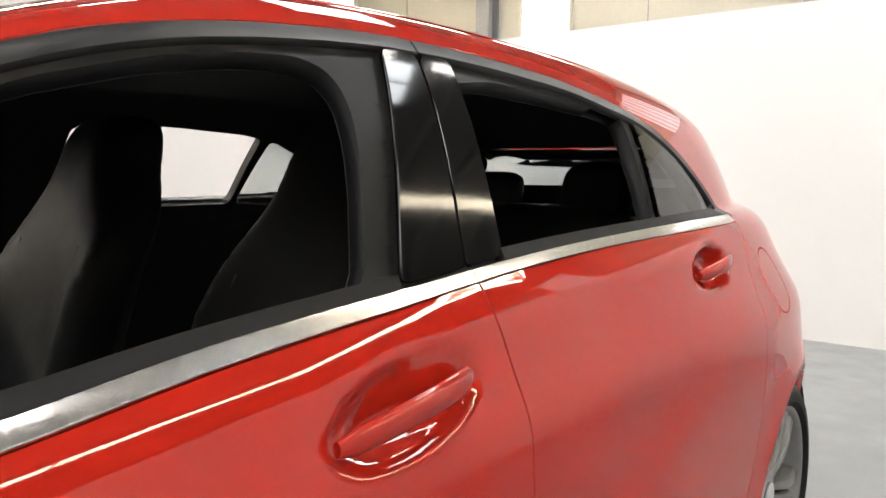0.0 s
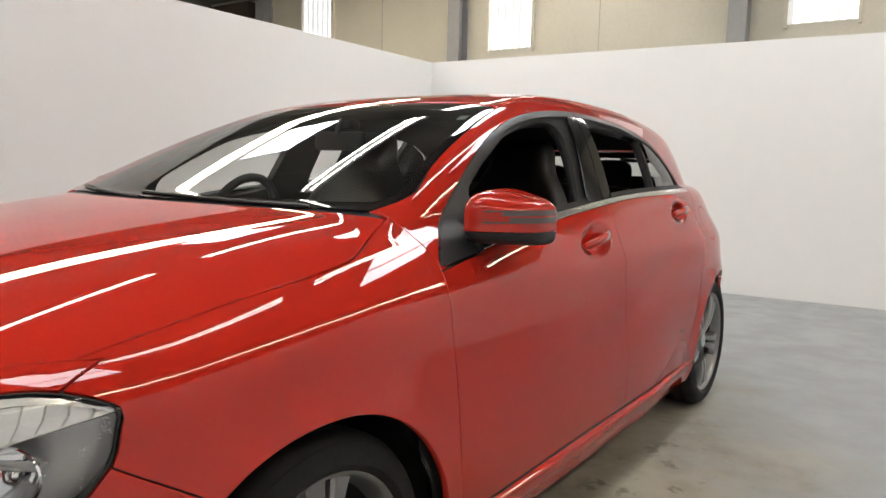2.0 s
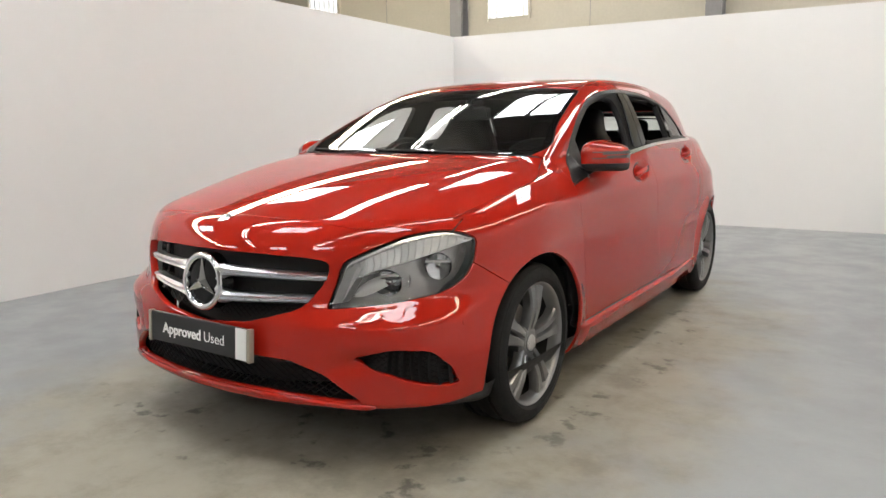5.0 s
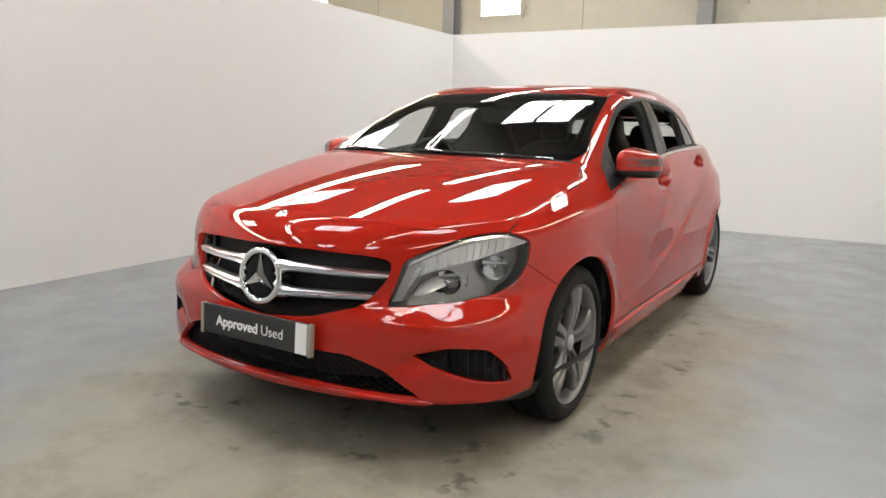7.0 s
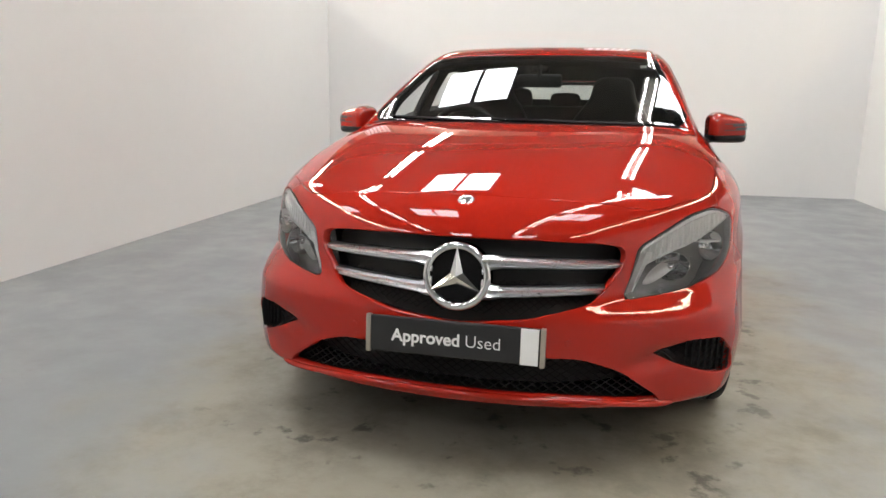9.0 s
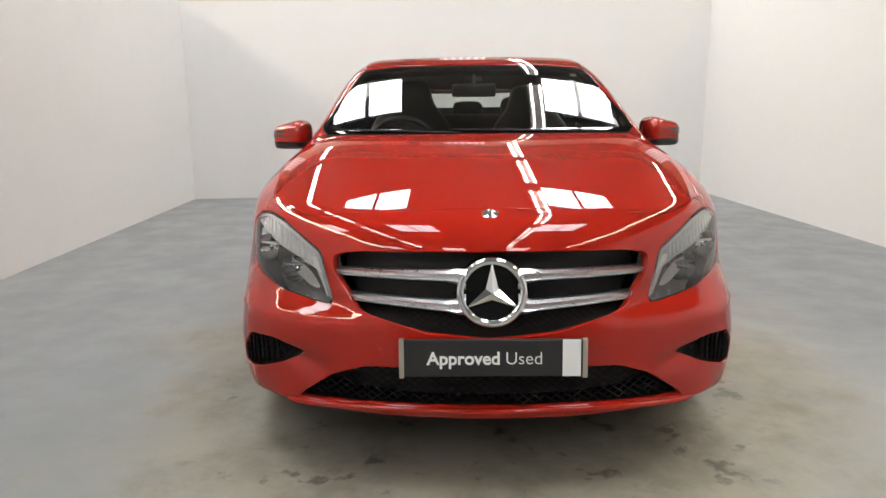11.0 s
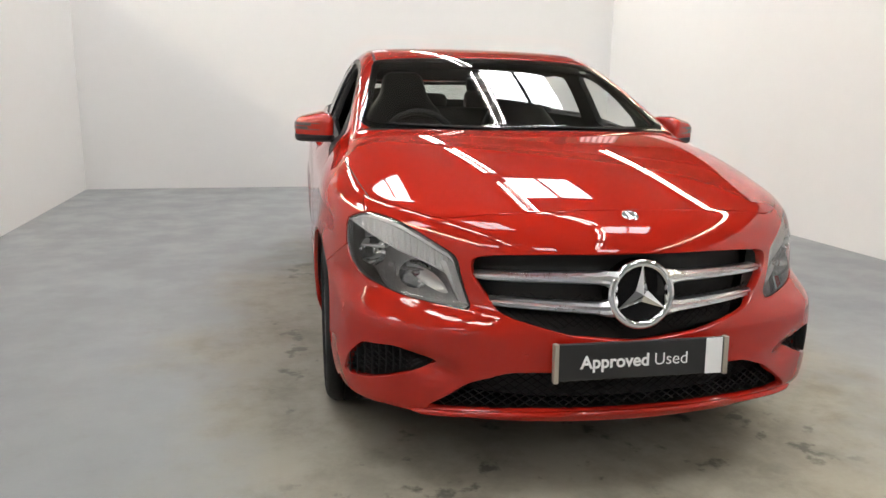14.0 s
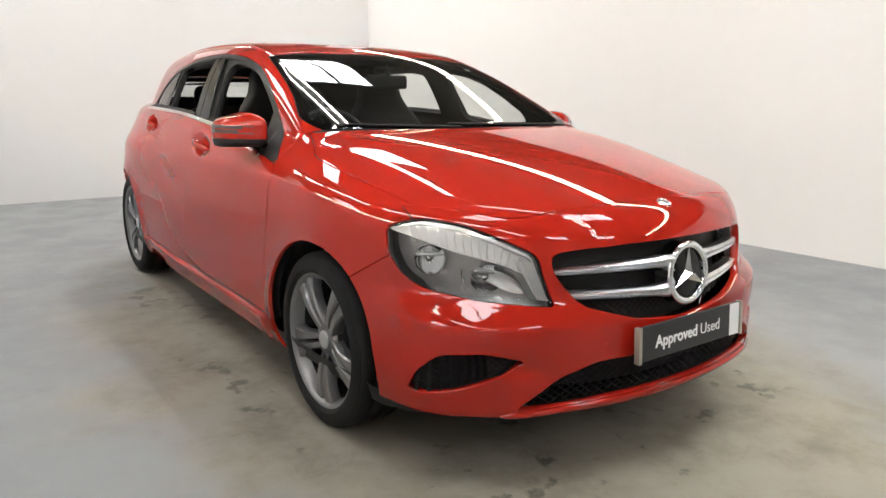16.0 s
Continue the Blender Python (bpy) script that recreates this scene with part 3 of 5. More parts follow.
SKIN = skin(body, (0, -0.96, 0.1), (0.98, 3.52, 1.5), 0.016)


def panel(name, m, mat, parent=None, label="", lip=0.016, shift=0.0):
    me = panel_mesh(name, m, lip, shift)
    me.materials.append(mat)
    ob = new(name, me)
    ob.parent = parent or car
    return tagged(ob, label)


def cut(m, *fields):
    for f in fields:
        m = clip(m, f)
    return m


def side_area(pts, r=0.03):
    line = outline(pts, r)
    return lambda x, y, z: inside(line, y, z)


def front_area(pts, r=0.03):
    line = outline(pts, r)
    return lambda x, y, z: inside(line, np.abs(x), z)


def out(*fields):
    """Outside the region where all the fields are above 0."""
    return lambda x, y, z: -np.minimum.reduce([f(x, y, z) for f in fields]) - GAP


def grown(f, by):
    return lambda x, y, z: f(x, y, z) + by


# design lines of the panels: side ones in y and z, front ones in x and z
door_front = spline([0.28, 0.54, 0.72, 0.84, 0.92, 1.03], [0.43, 0.41, 0.395, 0.39, 0.40, 0.345])
door_mid = spline([0.28, 0.52, 0.76, 0.90, 1.06], [1.49, 1.472, 1.452, 1.45, 1.428])
door_rear = spline([0.31, 0.40, 0.5, 0.6, 0.82, 0.92, 1.01, 1.08], [2.17, 2.24, 2.295, 2.335, 2.382, 2.405, 2.45, 2.49])
strip_top = spline([0.6, 0.77, 0.91, 1.0, 1.3, 1.43, 2.0, 2.47], [0.952, 0.9745, 0.990, 1.003, 1.034, 1.045, 1.066, 1.073])
strip_low = spline([0.6, 0.77, 0.91, 1.0, 1.3, 1.43, 2.0, 2.47], [0.936, 0.960, 0.976, 0.988, 1.018, 1.030, 1.052, 1.060])
bonnet_side = spline([-0.45, -0.37, -0.243, -0.14, 0.0, 0.11, 0.184, 0.26, 0.36], [0.725, 0.737, 0.757, 0.770, 0.786, 0.787, 0.775, 0.742, 0.715])
bonnet_front = spline([0.0, 0.3, 0.44, 0.59, 0.738], [-0.728, -0.710, -0.682, -0.602, -0.385])
gutter = spline([0.8, 1.1, 1.7, 2.3, 2.8, 3.2], [0.585, 0.572, 0.565, 0.535, 0.47, 0.40])

DAYLIGHT = side_area([(0.385, 0.905), (0.45, 0.968), (0.515, 1.022), (0.652, 1.117), (0.81, 1.212), (0.985, 1.289), (1.16, 1.330), (1.40, 1.354), (1.62, 1.355), (1.90, 1.342),
                      (2.19, 1.300), (2.33, 1.248), (2.43, 1.182), (2.52, 1.098), (2.505, 1.066), (2.0, 1.058), (1.43, 1.030), (1.0, 0.985), (0.6, 0.933)], 0.1)
FRONT_OPEN = side_area([(0.665, 0.968), (0.684, 1.090), (0.81, 1.168), (0.96, 1.247), (1.09, 1.285), (1.19, 1.303), (1.275, 1.309), (1.312, 1.294), (1.322, 1.255), (1.307, 1.18), (1.262, 1.046), (1.0, 1.014), (0.80, 0.990)], 0.03)
REAR_OPEN = side_area([(1.512, 1.068), (1.545, 1.303), (1.665, 1.319), (1.85, 1.314), (2.06, 1.303), (2.128, 1.292), (2.072, 1.083)], 0.02)
FIXED_PANE = side_area([(2.094, 1.084), (2.165, 1.284), (2.19, 1.280), (2.33, 1.220), (2.42, 1.142), (2.44, 1.112), (2.425, 1.085)], 0.012)
B_FRONT = side_area([(1.414, 1.332), (1.480, 1.334), (1.417, 1.048), (1.305, 1.041)], 0.006)
B_REAR = side_area([(1.487, 1.334), (1.552, 1.334), (1.503, 1.058), (1.423, 1.049)], 0.006)
SAIL = side_area([(0.395, 0.912), (0.45, 0.96), (0.525, 1.025), (0.66, 1.112), (0.658, 0.95), (0.6, 0.94)], 0.012)
SCREEN = front_area([(-0.3, 1.032), (0.52, 1.028), (0.66, 1.030), (0.712, 1.068), (0.655, 1.16), (0.602, 1.29), (0.582, 1.342), (0.40, 1.360), (0.0, 1.366), (-0.3, 1.366)])
BACKLIGHT = front_area([(-0.3, 1.11), (0.51, 1.11), (0.54, 1.14), (0.45, 1.328), (-0.3, 1.343)])
LAMP = front_area([(0.474, 0.572), (0.500, 0.655), (0.512, 0.722), (0.597, 0.770), (0.665, 0.805), (0.728, 0.815), (0.766, 0.806), (0.808, 0.780), (0.812, 0.708), (0.799, 0.648), (0.765, 0.612), (0.66, 0.588)], 0.02)
GRILLE = front_area([(-0.3, 0.752), (0.22, 0.746), (0.40, 0.736), (0.480, 0.722), (0.468, 0.660), (0.400, 0.572), (0.20, 0.515), (0.0, 0.496), (-0.3, 0.518)])
INTAKE = front_area([(-0.3, 0.412), (0.372, 0.402), (0.482, 0.362), (0.615, 0.262), (0.50, 0.272), (0.29, 0.283), (-0.3, 0.286)])
VENT = front_area([(0.565, 0.414), (0.69, 0.446), (0.780, 0.436), (0.818, 0.378), (0.830, 0.304), (0.77, 0.324), (0.69, 0.358)], 0.02)


def is_front(x, y, z):
    return -0.18 - y


def off_arches(x, y, z):
    f = np.sqrt(((y + 0.012) / 1.03) ** 2 + (z - 0.312) ** 2)
    r = np.sqrt(((y - 2.705) / 1.02) ** 2 + (z - 0.312) ** 2)
    return np.minimum(f - 0.368, r - 0.368)


def seen_side(x, y, z):
    return np.abs(x) - 0.45


BODY = cut(SKIN, off_arches)
f_screen = (SCREEN, lambda x, y, z: y - 0.222 - 0.27 * x * x, lambda x, y, z: 1.35 - y)
f_back = (BACKLIGHT, lambda x, y, z: y - 2.8)
f_lamp = (LAMP, is_front)
f_bonnet = (lambda x, y, z: bonnet_side(y) - np.abs(x), lambda x, y, z: y - bonnet_front(np.abs(x)), lambda x, y, z: 0.198 + 0.27 * x * x - y, lambda x, y, z: z - 0.7)
f_front_door = (lambda x, y, z: y - door_front(z), lambda x, y, z: door_mid(z) - y, lambda x, y, z: z - 0.31, lambda x, y, z: strip_low(y) - z)
f_rear_door = (lambda x, y, z: y - door_mid(z), lambda x, y, z: door_rear(z) - y, lambda x, y, z: z - 0.31, lambda x, y, z: strip_low(y) - z)
f_day = (DAYLIGHT, seen_side)
f_bumper = (lambda x, y, z: 0.70 - 0.64 * (y + 0.39) - z, lambda x, y, z: 0.0 - y)
f_nose = (lambda x, y, z: bonnet_front(np.abs(x)) - y, lambda x, y, z: 0.755 - np.abs(x), is_front)


def shrunk(fields):
    return [lambda x, y, z, f=f: f(x, y, z) - GAP for f in fields]


# outer panels
bonnet = panel("bonnet", both(cut(BODY, *shrunk(f_bonnet), out(*f_lamp))), PAINT)
wing = cut(BODY, lambda x, y, z: np.abs(x) - bonnet_side(y) - GAP, lambda x, y, z: door_front(z) - y - GAP, out(*f_bumper), out(*f_lamp), out(*f_nose), lambda x, y, z: z - 0.25,
           lambda x, y, z: 1.035 - z, out(*f_screen))
front_door = cut(BODY, *shrunk(f_front_door), seen_side)
rear_door = cut(BODY, *shrunk(f_rear_door), seen_side)
frame_side = cut(BODY, lambda x, y, z: y - door_front(z) - GAP, out(*f_front_door), out(*f_rear_door), out(DAYLIGHT, seen_side), out(*f_screen), lambda x, y, z: z - 0.312,
                 lambda x, y, z: np.where(z > 1.15, np.abs(x) - gutter(y) - 0.007, 1.0), lambda x, y, z: 3.03 - 0.25 * np.clip(0.85 - z, 0, 1) - y,
                 lambda x, y, z: np.abs(x) - 0.3, out(lambda x, y, z: y - 2.75, lambda x, y, z: 0.62 - z))
flap = lambda x, y, z: 0.076 - np.sqrt(((y - 2.575) * 0.9) ** 2 + (z - 0.915) ** 2)
sill = cut(BODY, lambda x, y, z: y - 0.2, lambda x, y, z: 2.5 - y, lambda x, y, z: 0.306 - z, lambda x, y, z: np.abs(x) - 0.6, lambda x, y, z: z - 0.172)
roof = both(cut(BODY, lambda x, y, z: gutter(y) - 0.007 - np.abs(x), lambda x, y, z: z - 1.15, out(*f_screen), out(*f_back), lambda x, y, z: 3.0 - y, lambda x, y, z: y - 0.7))
panel("roof", roof, PAINT)
tailgate = both(cut(BODY, lambda x, y, z: y - 3.03 - GAP, lambda x, y, z: z - 0.625, out(*f_back)))
panel("tailgate", tailgate, PAINT)
panel("rear_bumper", both(cut(BODY, lambda x, y, z: y - 2.75, lambda x, y, z: 0.62 - GAP - z, lambda x, y, z: z - 0.2)), PAINT)
in_bumper = lambda x, y, z: np.maximum(np.minimum.reduce([f(x, y, z) for f in f_bumper]), np.minimum.reduce([f(x, y, z) for f in f_nose])) - GAP
bumper = panel("front_bumper", both(cut(BODY, in_bumper, lambda x, y, z: -0.2 - y, out(*f_lamp), out(GRILLE, is_front), out(INTAKE, is_front), out(VENT, is_front),
                                         lambda x, y, z: z - 0.245, out(*f_bonnet))), PAINT, lip=0.028)

sides = {}
for s, name in ((1, "left"), (-1, "right")):
    way = (lambda m: m) if s > 0 else mirrored
    panel("front_wing", way(wing), PAINT)
    sides[s, "front"] = panel("front_door", way(front_door), PAINT)
    sides[s, "rear"] = panel("rear_door", way(rear_door), PAINT)
    quarter = panel("body_side", way(cut(frame_side, out(flap)) if s > 0 else frame_side), PAINT)
    if s > 0:
        panel("fuel_flap", cut(frame_side, lambda x, y, z: flap(x, y, z) - GAP), PAINT, quarter, "round red fuel flap")
    panel("sill", way(sill), PAINT)

# dark shell below the panels, seen in the gaps; it is open at the windows, lamps and grilles
hollow = [out(FRONT_OPEN, seen_side), out(REAR_OPEN, seen_side), out(FIXED_PANE, seen_side), out(*[grown(SCREEN, -0.02), f_screen[1], f_screen[2]]), out(grown(BACKLIGHT, -0.022), f_back[1])]
nose_open = [out(LAMP, is_front), out(GRILLE, is_front), out(INTAKE, is_front), out(VENT, is_front)]
panel("inner_shell", both(cut(BODY, *hollow, *nose_open, lambda x, y, z: z - 0.18)), BLACK_TRIM, shift=-0.013, lip=0)
panel("cabin_lining", both(cut(BODY, *hollow, lambda x, y, z: z - 0.30, lambda x, y, z: y - 0.30)), LINING, label="dark cloth lining of the cabin", shift=-0.045, lip=0.0)
panel("underbody", both(cut(SKIN, lambda x, y, z: 0.26 - z)), BLACK_TRIM, shift=-0.012, lip=0)

# glass
glass = panel("windscreen", both(cut(BODY, *shrunk(f_screen))), GLASS, lip=0)
black_edge = cut(BODY, *shrunk(f_screen), out(grown(SCREEN, -0.030), lambda x, y, z: y - 0.24 - 0.27 * x * x))
panel("screen_border", both(black_edge), GLOSS_BLACK, glass, "black printed edge", shift=-0.003, lip=0)
panel("rear_screen", both(cut(BODY, *shrunk(f_back))), DARK_GLASS, lip=0)
cowl = both(cut(BODY, lambda x, y, z: y - 0.190 - 0.27 * x * x, lambda x, y, z: 0.232 + 0.27 * x * x - y, lambda x, y, z: np.minimum(bonnet_side(y), 0.70) - np.abs(x), lambda x, y, z: z - 0.9))
panel("cowl", cowl, BLACK_TRIM, shift=-0.006)


def strip_between(y0, y1, grow=0.0):
    return cut(SKIN, lambda x, y, z: strip_top(y) + grow - z, lambda x, y, z: z - strip_low(y), lambda x, y, z: y - y0, lambda x, y, z: y1 - y, seen_side)


rim_band = cut(BODY, *f_day, out(grown(DAYLIGHT, -0.020)), lambda x, y, z: z - strip_top(y) + 0.004, lambda x, y, z: y - 0.44)
frames = cut(BODY, grown(DAYLIGHT, -0.018), seen_side, out(FRONT_OPEN), out(REAR_OPEN), out(FIXED_PANE), out(B_FRONT), out(B_REAR), out(SAIL), lambda x, y, z: z - strip_top(y) + 0.006)
for s in (1, -1):
    way = (lambda m: m) if s > 0 else mirrored
    fd, rd = sides[s, "front"], sides[s, "rear"]
    panel("window_frame", way(cut(frames, lambda x, y, z: door_mid(z) - 0.6 * np.clip(1.06 - z, 0, 1) + 0.22 * np.clip(z - 1.06, 0, 1) - y)), SEAL, fd, "black rubber window frame", lip=0.03, shift=-0.013)
    panel("frame_trim", way(cut(rim_band, lambda x, y, z: 1.485 - y)), SATIN_BLACK, fd, "satin black frame moulding", lip=0.02)
    panel("frame_trim", way(cut(rim_band, lambda x, y, z: y - 1.490)), SATIN_BLACK, rd, "satin black frame moulding", lip=0.02)
    panel("window_frame", way(cut(frames, lambda x, y, z: y - door_mid(z) - 0.22 * np.clip(z - 1.06, 0, 1))), SEAL, rd, "black rubber window frame", lip=0.03, shift=-0.013)
    panel("pillar_cover", way(cut(BODY, B_FRONT, seen_side)), GLOSS_BLACK, fd, "gloss black pillar cover", lip=0.008)
    panel("pillar_cover", way(cut(BODY, B_REAR, seen_side)), GLOSS_BLACK, rd, "gloss black pillar cover", lip=0.008)
    panel("mirror_triangle", way(cut(BODY, SAIL, seen_side)), BLACK_TRIM, fd, "black plastic mirror base", shift=0.002)
    panel("fixed_pane", way(cut(BODY, FIXED_PANE, seen_side)), DARK_GLASS, rd, "tinted fixed pane", lip=0, shift=-0.004)
    panel("waist_strip", way(strip_between(0.62, 1.424)), BELT_METAL, fd, "brushed metal waist strip", shift=0.004, lip=0.012)
    panel("waist_strip", way(strip_between(1.430, 2.462)), BELT_METAL, rd, "brushed metal waist strip", shift=0.004, lip=0.012)
    # rubber lips along the foot of the open windows
    seal = cut(SKIN, lambda x, y, z: z - strip_top(y) - 0.001, lambda x, y, z: strip_top(y) + 0.017 - z, seen_side)
    panel("window_seal", way(cut(seal, lambda x, y, z: y - 0.64, lambda x, y, z: 1.30 - y)), SEAL, fd, shift=0.003, lip=0.02)
    panel("window_seal", way(cut(seal, lambda x, y, z: y - 1.50, lambda x, y, z: 2.44 - y)), SEAL, rd, shift=0.003, lip=0.02)


# ---- surface finders ----
def solve_y(x, z, fn=body, lo=-1.1, hi=-0.1):
    """The foremost y of the body at x and z."""
    x, z = np.atleast_1d(np.asarray(x, float)), np.atleast_1d(np.asarray(z, float))
    ys = np.linspace(lo, hi, 81)
    f = fn(*np.broadcast_arrays(x[:, None], ys[None, :], z[:, None]))
    k = np.argmax(f < 0, axis=1)
    a, b = ys[np.maximum(k - 1, 0)], ys[k]
    for i in range(12):
        m = (a + b) / 2
        neg = fn(x, m, z) < 0
        a, b = np.where(neg, a, m), np.where(neg, m, b)
    return a


def solve_x(y, z, fn=body):
    """The half width of the body at y and z."""
    y, z = np.atleast_1d(np.asarray(y, float)), np.atleast_1d(np.asarray(z, float))
    a, b = np.full(y.shape, 0.3), np.full(y.shape, 1.1)
    for i in range(30):
        m = (a + b) / 2
        neg = fn(m, y, z) < 0
        a, b = np.where(neg, m, a), np.where(neg, b, m)
    return a


def joined(parts):
    """Several bmeshes as one."""
    bm = bmesh.new()
    for p in parts:
        me = bpy.data.meshes.new("piece")
        p.to_mesh(me)
        p.free()
        bm.from_mesh(me)
        bpy.data.meshes.remove(me)
    return bm


def lattice(area, depth, step, rise, r, x0, x1, z0, z1):
    """A diamond mesh of thin rods behind an opening of the front."""
    rods = []
    for sgn in (1, -1):
        for c in np.arange(z0 - (x1 - x0) * rise, z1 + (x1 - x0) * rise, step):
            n = max(4, int((x1 - x0) / 0.02))
            xs = np.linspace(x0, x1, n)
            zs = (c + rise * (xs - x0)) if sgn > 0 else (c - rise * (xs - x0))
            ok = (zs > z0) & (zs < z1)
            ok[ok] = area(xs[ok], 0 * xs[ok], zs[ok]) > -0.008
            run = []
            ys = np.zeros(n)
            if ok.any():
                ys[ok] = solve_y(xs[ok], zs[ok]) + depth
            for i in range(n + 1):
                if i < n and ok[i]:
                    run.append((xs[i], ys[i], zs[i]))
                elif run:
                    if len(run) > 1:
                        rods.append(tube(run, r, 4))
                    run = []
    return joined(rods)


# ---- front grille ----
grille = Empty("grille", (0, -0.86, 0.63))
grille.parent = car


def here(parent, m):
    """A bmesh in car axes moved into its parent's."""
    m.transform(Matrix.Translation(-parent.location))
    return m


def panel_in(name, m, mat, parent, label="", **kw):
    ob = panel(name, m, mat, parent, label, **kw)
    ob.data.transform(Matrix.Translation(-parent.location))
    return ob


panel_in("grille_backing", both(cut(SKIN, grown(GRILLE, 0.02), is_front)), CABIN, grille, shift=-0.09, lip=0)
part("grille_mesh", here(grille, lattice(GRILLE, 0.055, 0.020, 0.75, 0.0018, -0.47, 0.47, 0.51, 0.62)), MESH_BLACK, grille, "black diamond mesh")


def slat(s, upper):
    """One silver blade from the badge out to the side, thick at its root."""
    bm = bmesh.new()
    rings = []
    for i in range(15):
        u = i / 14
        x = 0.075 + (0.392 if upper else 0.365) * u
        z = (0.680 - 0.011 * u) if upper else (0.589 + 0.008 * u)
        h = 0.0175 - 0.005 * u if i < 14 else 0.007
        if i == 0:
            z += -0.010 if upper else 0.010
            h = 0.032
        if i == 1:
            h = 0.022
        y = float(solve_y(x, z)[0]) + 0.012 - 0.022 * (1 - u) ** 3
        prof = ((0.050, 0.7), (0.012, 1.0), (0.0, 0.55), (0.004, 0.1), (0.010, -0.2), (0.002, -0.55), (0.014, -1.0), (0.050, -0.7))
        rings.append([bm.verts.new((s * x, y + d, z + k * h)) for d, k in prof])
    for p, q in zip(rings, rings[1:]):
        for j in range(8):
            bm.faces.new((p[j], p[(j + 1) % 8], q[(j + 1) % 8], q[j]))
    bm.faces.new(rings[0]), bm.faces.new(rings[-1])
    return bm


for s in (1, -1):
    part("slat", here(grille, slat(s, True)), SATIN, grille, "satin silver blade with bright edge", smooth=35)
    part("slat", here(grille, slat(s, False)), SATIN, grille, "satin silver blade with bright edge", smooth=35)
emblem = Empty("emblem", (0, -0.012, 0.004))
emblem.parent = grille
tip = pose(0, 0, 0, -6, 0, 0)
ring = lathe([(0.0905 + 0.0115 * math.cos(a), 0.009 * math.sin(a)) for a in np.linspace(0, 2 * math.pi, 25)[:-1]], 144, "Y", True)
ring.transform(tip)
part("emblem_ring", ring, CHROME, emblem, "chrome ring", smooth=60)
disc = lathe([(0.085, 0.004), (0.05, -0.002), (0.0, -0.004), (0.0, 0.05), (0.10, 0.05), (0.085, 0.004)], 48, "Y")
disc.transform(tip)
part("emblem_disc", disc, GLOSS_BLACK, emblem, "gloss black disc", smooth=40)
for k in range(3):
    bm = bmesh.new()
    a = math.pi / 2 + k * 2 * math.pi / 3
    ring_pts = [bm.verts.new((r * math.cos(a + t), y, r * math.sin(a + t))) for r, t, y in ((0.0, 0, -0.017), (0.087, 0, -0.006), (0.021, math.pi / 3, -0.003), (0.021, -math.pi / 3, -0.003), (0.0, 0, 0.002))]
    f, p, l, r, d = ring_pts
    bm.faces.new((f, p, l)), bm.faces.new((f, r, p)), bm.faces.new((d, l, p)), bm.faces.new((d, p, r))
    bm.transform(tip)
    part("emblem_arm", bm, CHROME, emblem, "chrome arm")
badge_y = -0.762
badge_m = Matrix.Translation((0, badge_y, float(hood_mid(badge_y)) - 0.004)) @ pose(0, 0, 0, 32, 0, 0)
badge = lathe([(0.0, 0.008), (0.014, 0.007), (0.019, 0.0045), (0.022, 0.006), (0.0255, 0.003), (0.0265, -0.004)], 32, "Z")
badge.transform(badge_m)
part("bonnet_badge", badge, CHROME, car, "small round chrome badge", smooth=40)

# lower intake and side vents
panel("intake_backing", both(cut(SKIN, grown(INTAKE, 0.02), is_front)), CABIN, shift=-0.10, lip=0)
part("intake_mesh", lattice(INTAKE, 0.045, 0.023, 0.7, 0.0019, -0.56, 0.56, 0.26, 0.41), MESH_BLACK, car, "black diamond mesh")
for s in (1, -1):
    way = (lambda m: m) if s > 0 else mirrored
    panel("vent_backing", way(cut(SKIN, grown(VENT, 0.015), is_front)), CABIN, shift=-0.05, lip=0)
    bm = lattice(VENT, 0.022, 0.019, 0.8, 0.0018, 0.54, 0.83, 0.31, 0.46)
    if s < 0:
        bm.transform(Matrix.Diagonal((-1, 1, 1, 1)))
    part("vent_mesh", bm, MESH_BLACK, car, "black diamond mesh")
    # upright fins in the outer half of the vent
    for x in np.linspace(0.672, 0.812, 8):
        col = np.linspace(0.29, 0.46, 60)
        ok = col[VENT(np.full(60, x), np.full(60, -0.5), col) > 0.002]
        if len(ok) < 6:
            continue
        bm, rows = bmesh.new(), []
        for z in np.linspace(ok[0], ok[-1], 8):
            xx = x + 0.9 * (z - ok[0]) * (z - ok[-1])
            y = float(solve_y(xx, z)[0])
            rows.append([bm.verts.new((s * (xx + dx), y + dy, z)) for dx, dy in ((-0.002, 0.026), (-0.0015, 0.007), (0.0015, 0.007), (0.002, 0.026))])
        for p, q in zip(rows, rows[1:]):
            for j in range(4):
                bm.faces.new((p[j], p[(j + 1) % 4], q[(j + 1) % 4], q[j]))
        bm.faces.new(rows[0]), bm.faces.new(rows[-1])
        part("vent_fin", bm, MESH_BLACK, car, smooth=40)

# ---- number plate holder ----
plate = Empty("plate", (0.004, -0.905, 0.450))
plate.rotation_euler = (radians(-4), 0, 0)
plate.parent = car
part("plate_board", boxed((-0.262, -0.006, -0.055), (0.262, 0.006, 0.055), 0.004), material("plate_black", (0.014, 0.014, 0.015), 0.4, vary=0.1, scale=20), plate, "matt black plate")
part("plate_band", boxed((0.196, -0.0085, -0.0535), (0.248, -0.0035, 0.0535), 0.001), material("plate_white", (0.72, 0.73, 0.74), 0.35), plate, "white end band")
for x in (-0.268, 0.257):
    part("plate_clip", boxed((x - 0.004, -0.011, -0.058), (x + 0.010, 0.010, 0.056), 0.002), material("plate_clip", (0.42, 0.38, 0.32), 0.4, 0.6), plate, "metal end clip")
part("plate_mount", boxed((-0.20, 0.006, -0.045), (0.20, 0.045, 0.045)), BLACK_TRIM, plate)


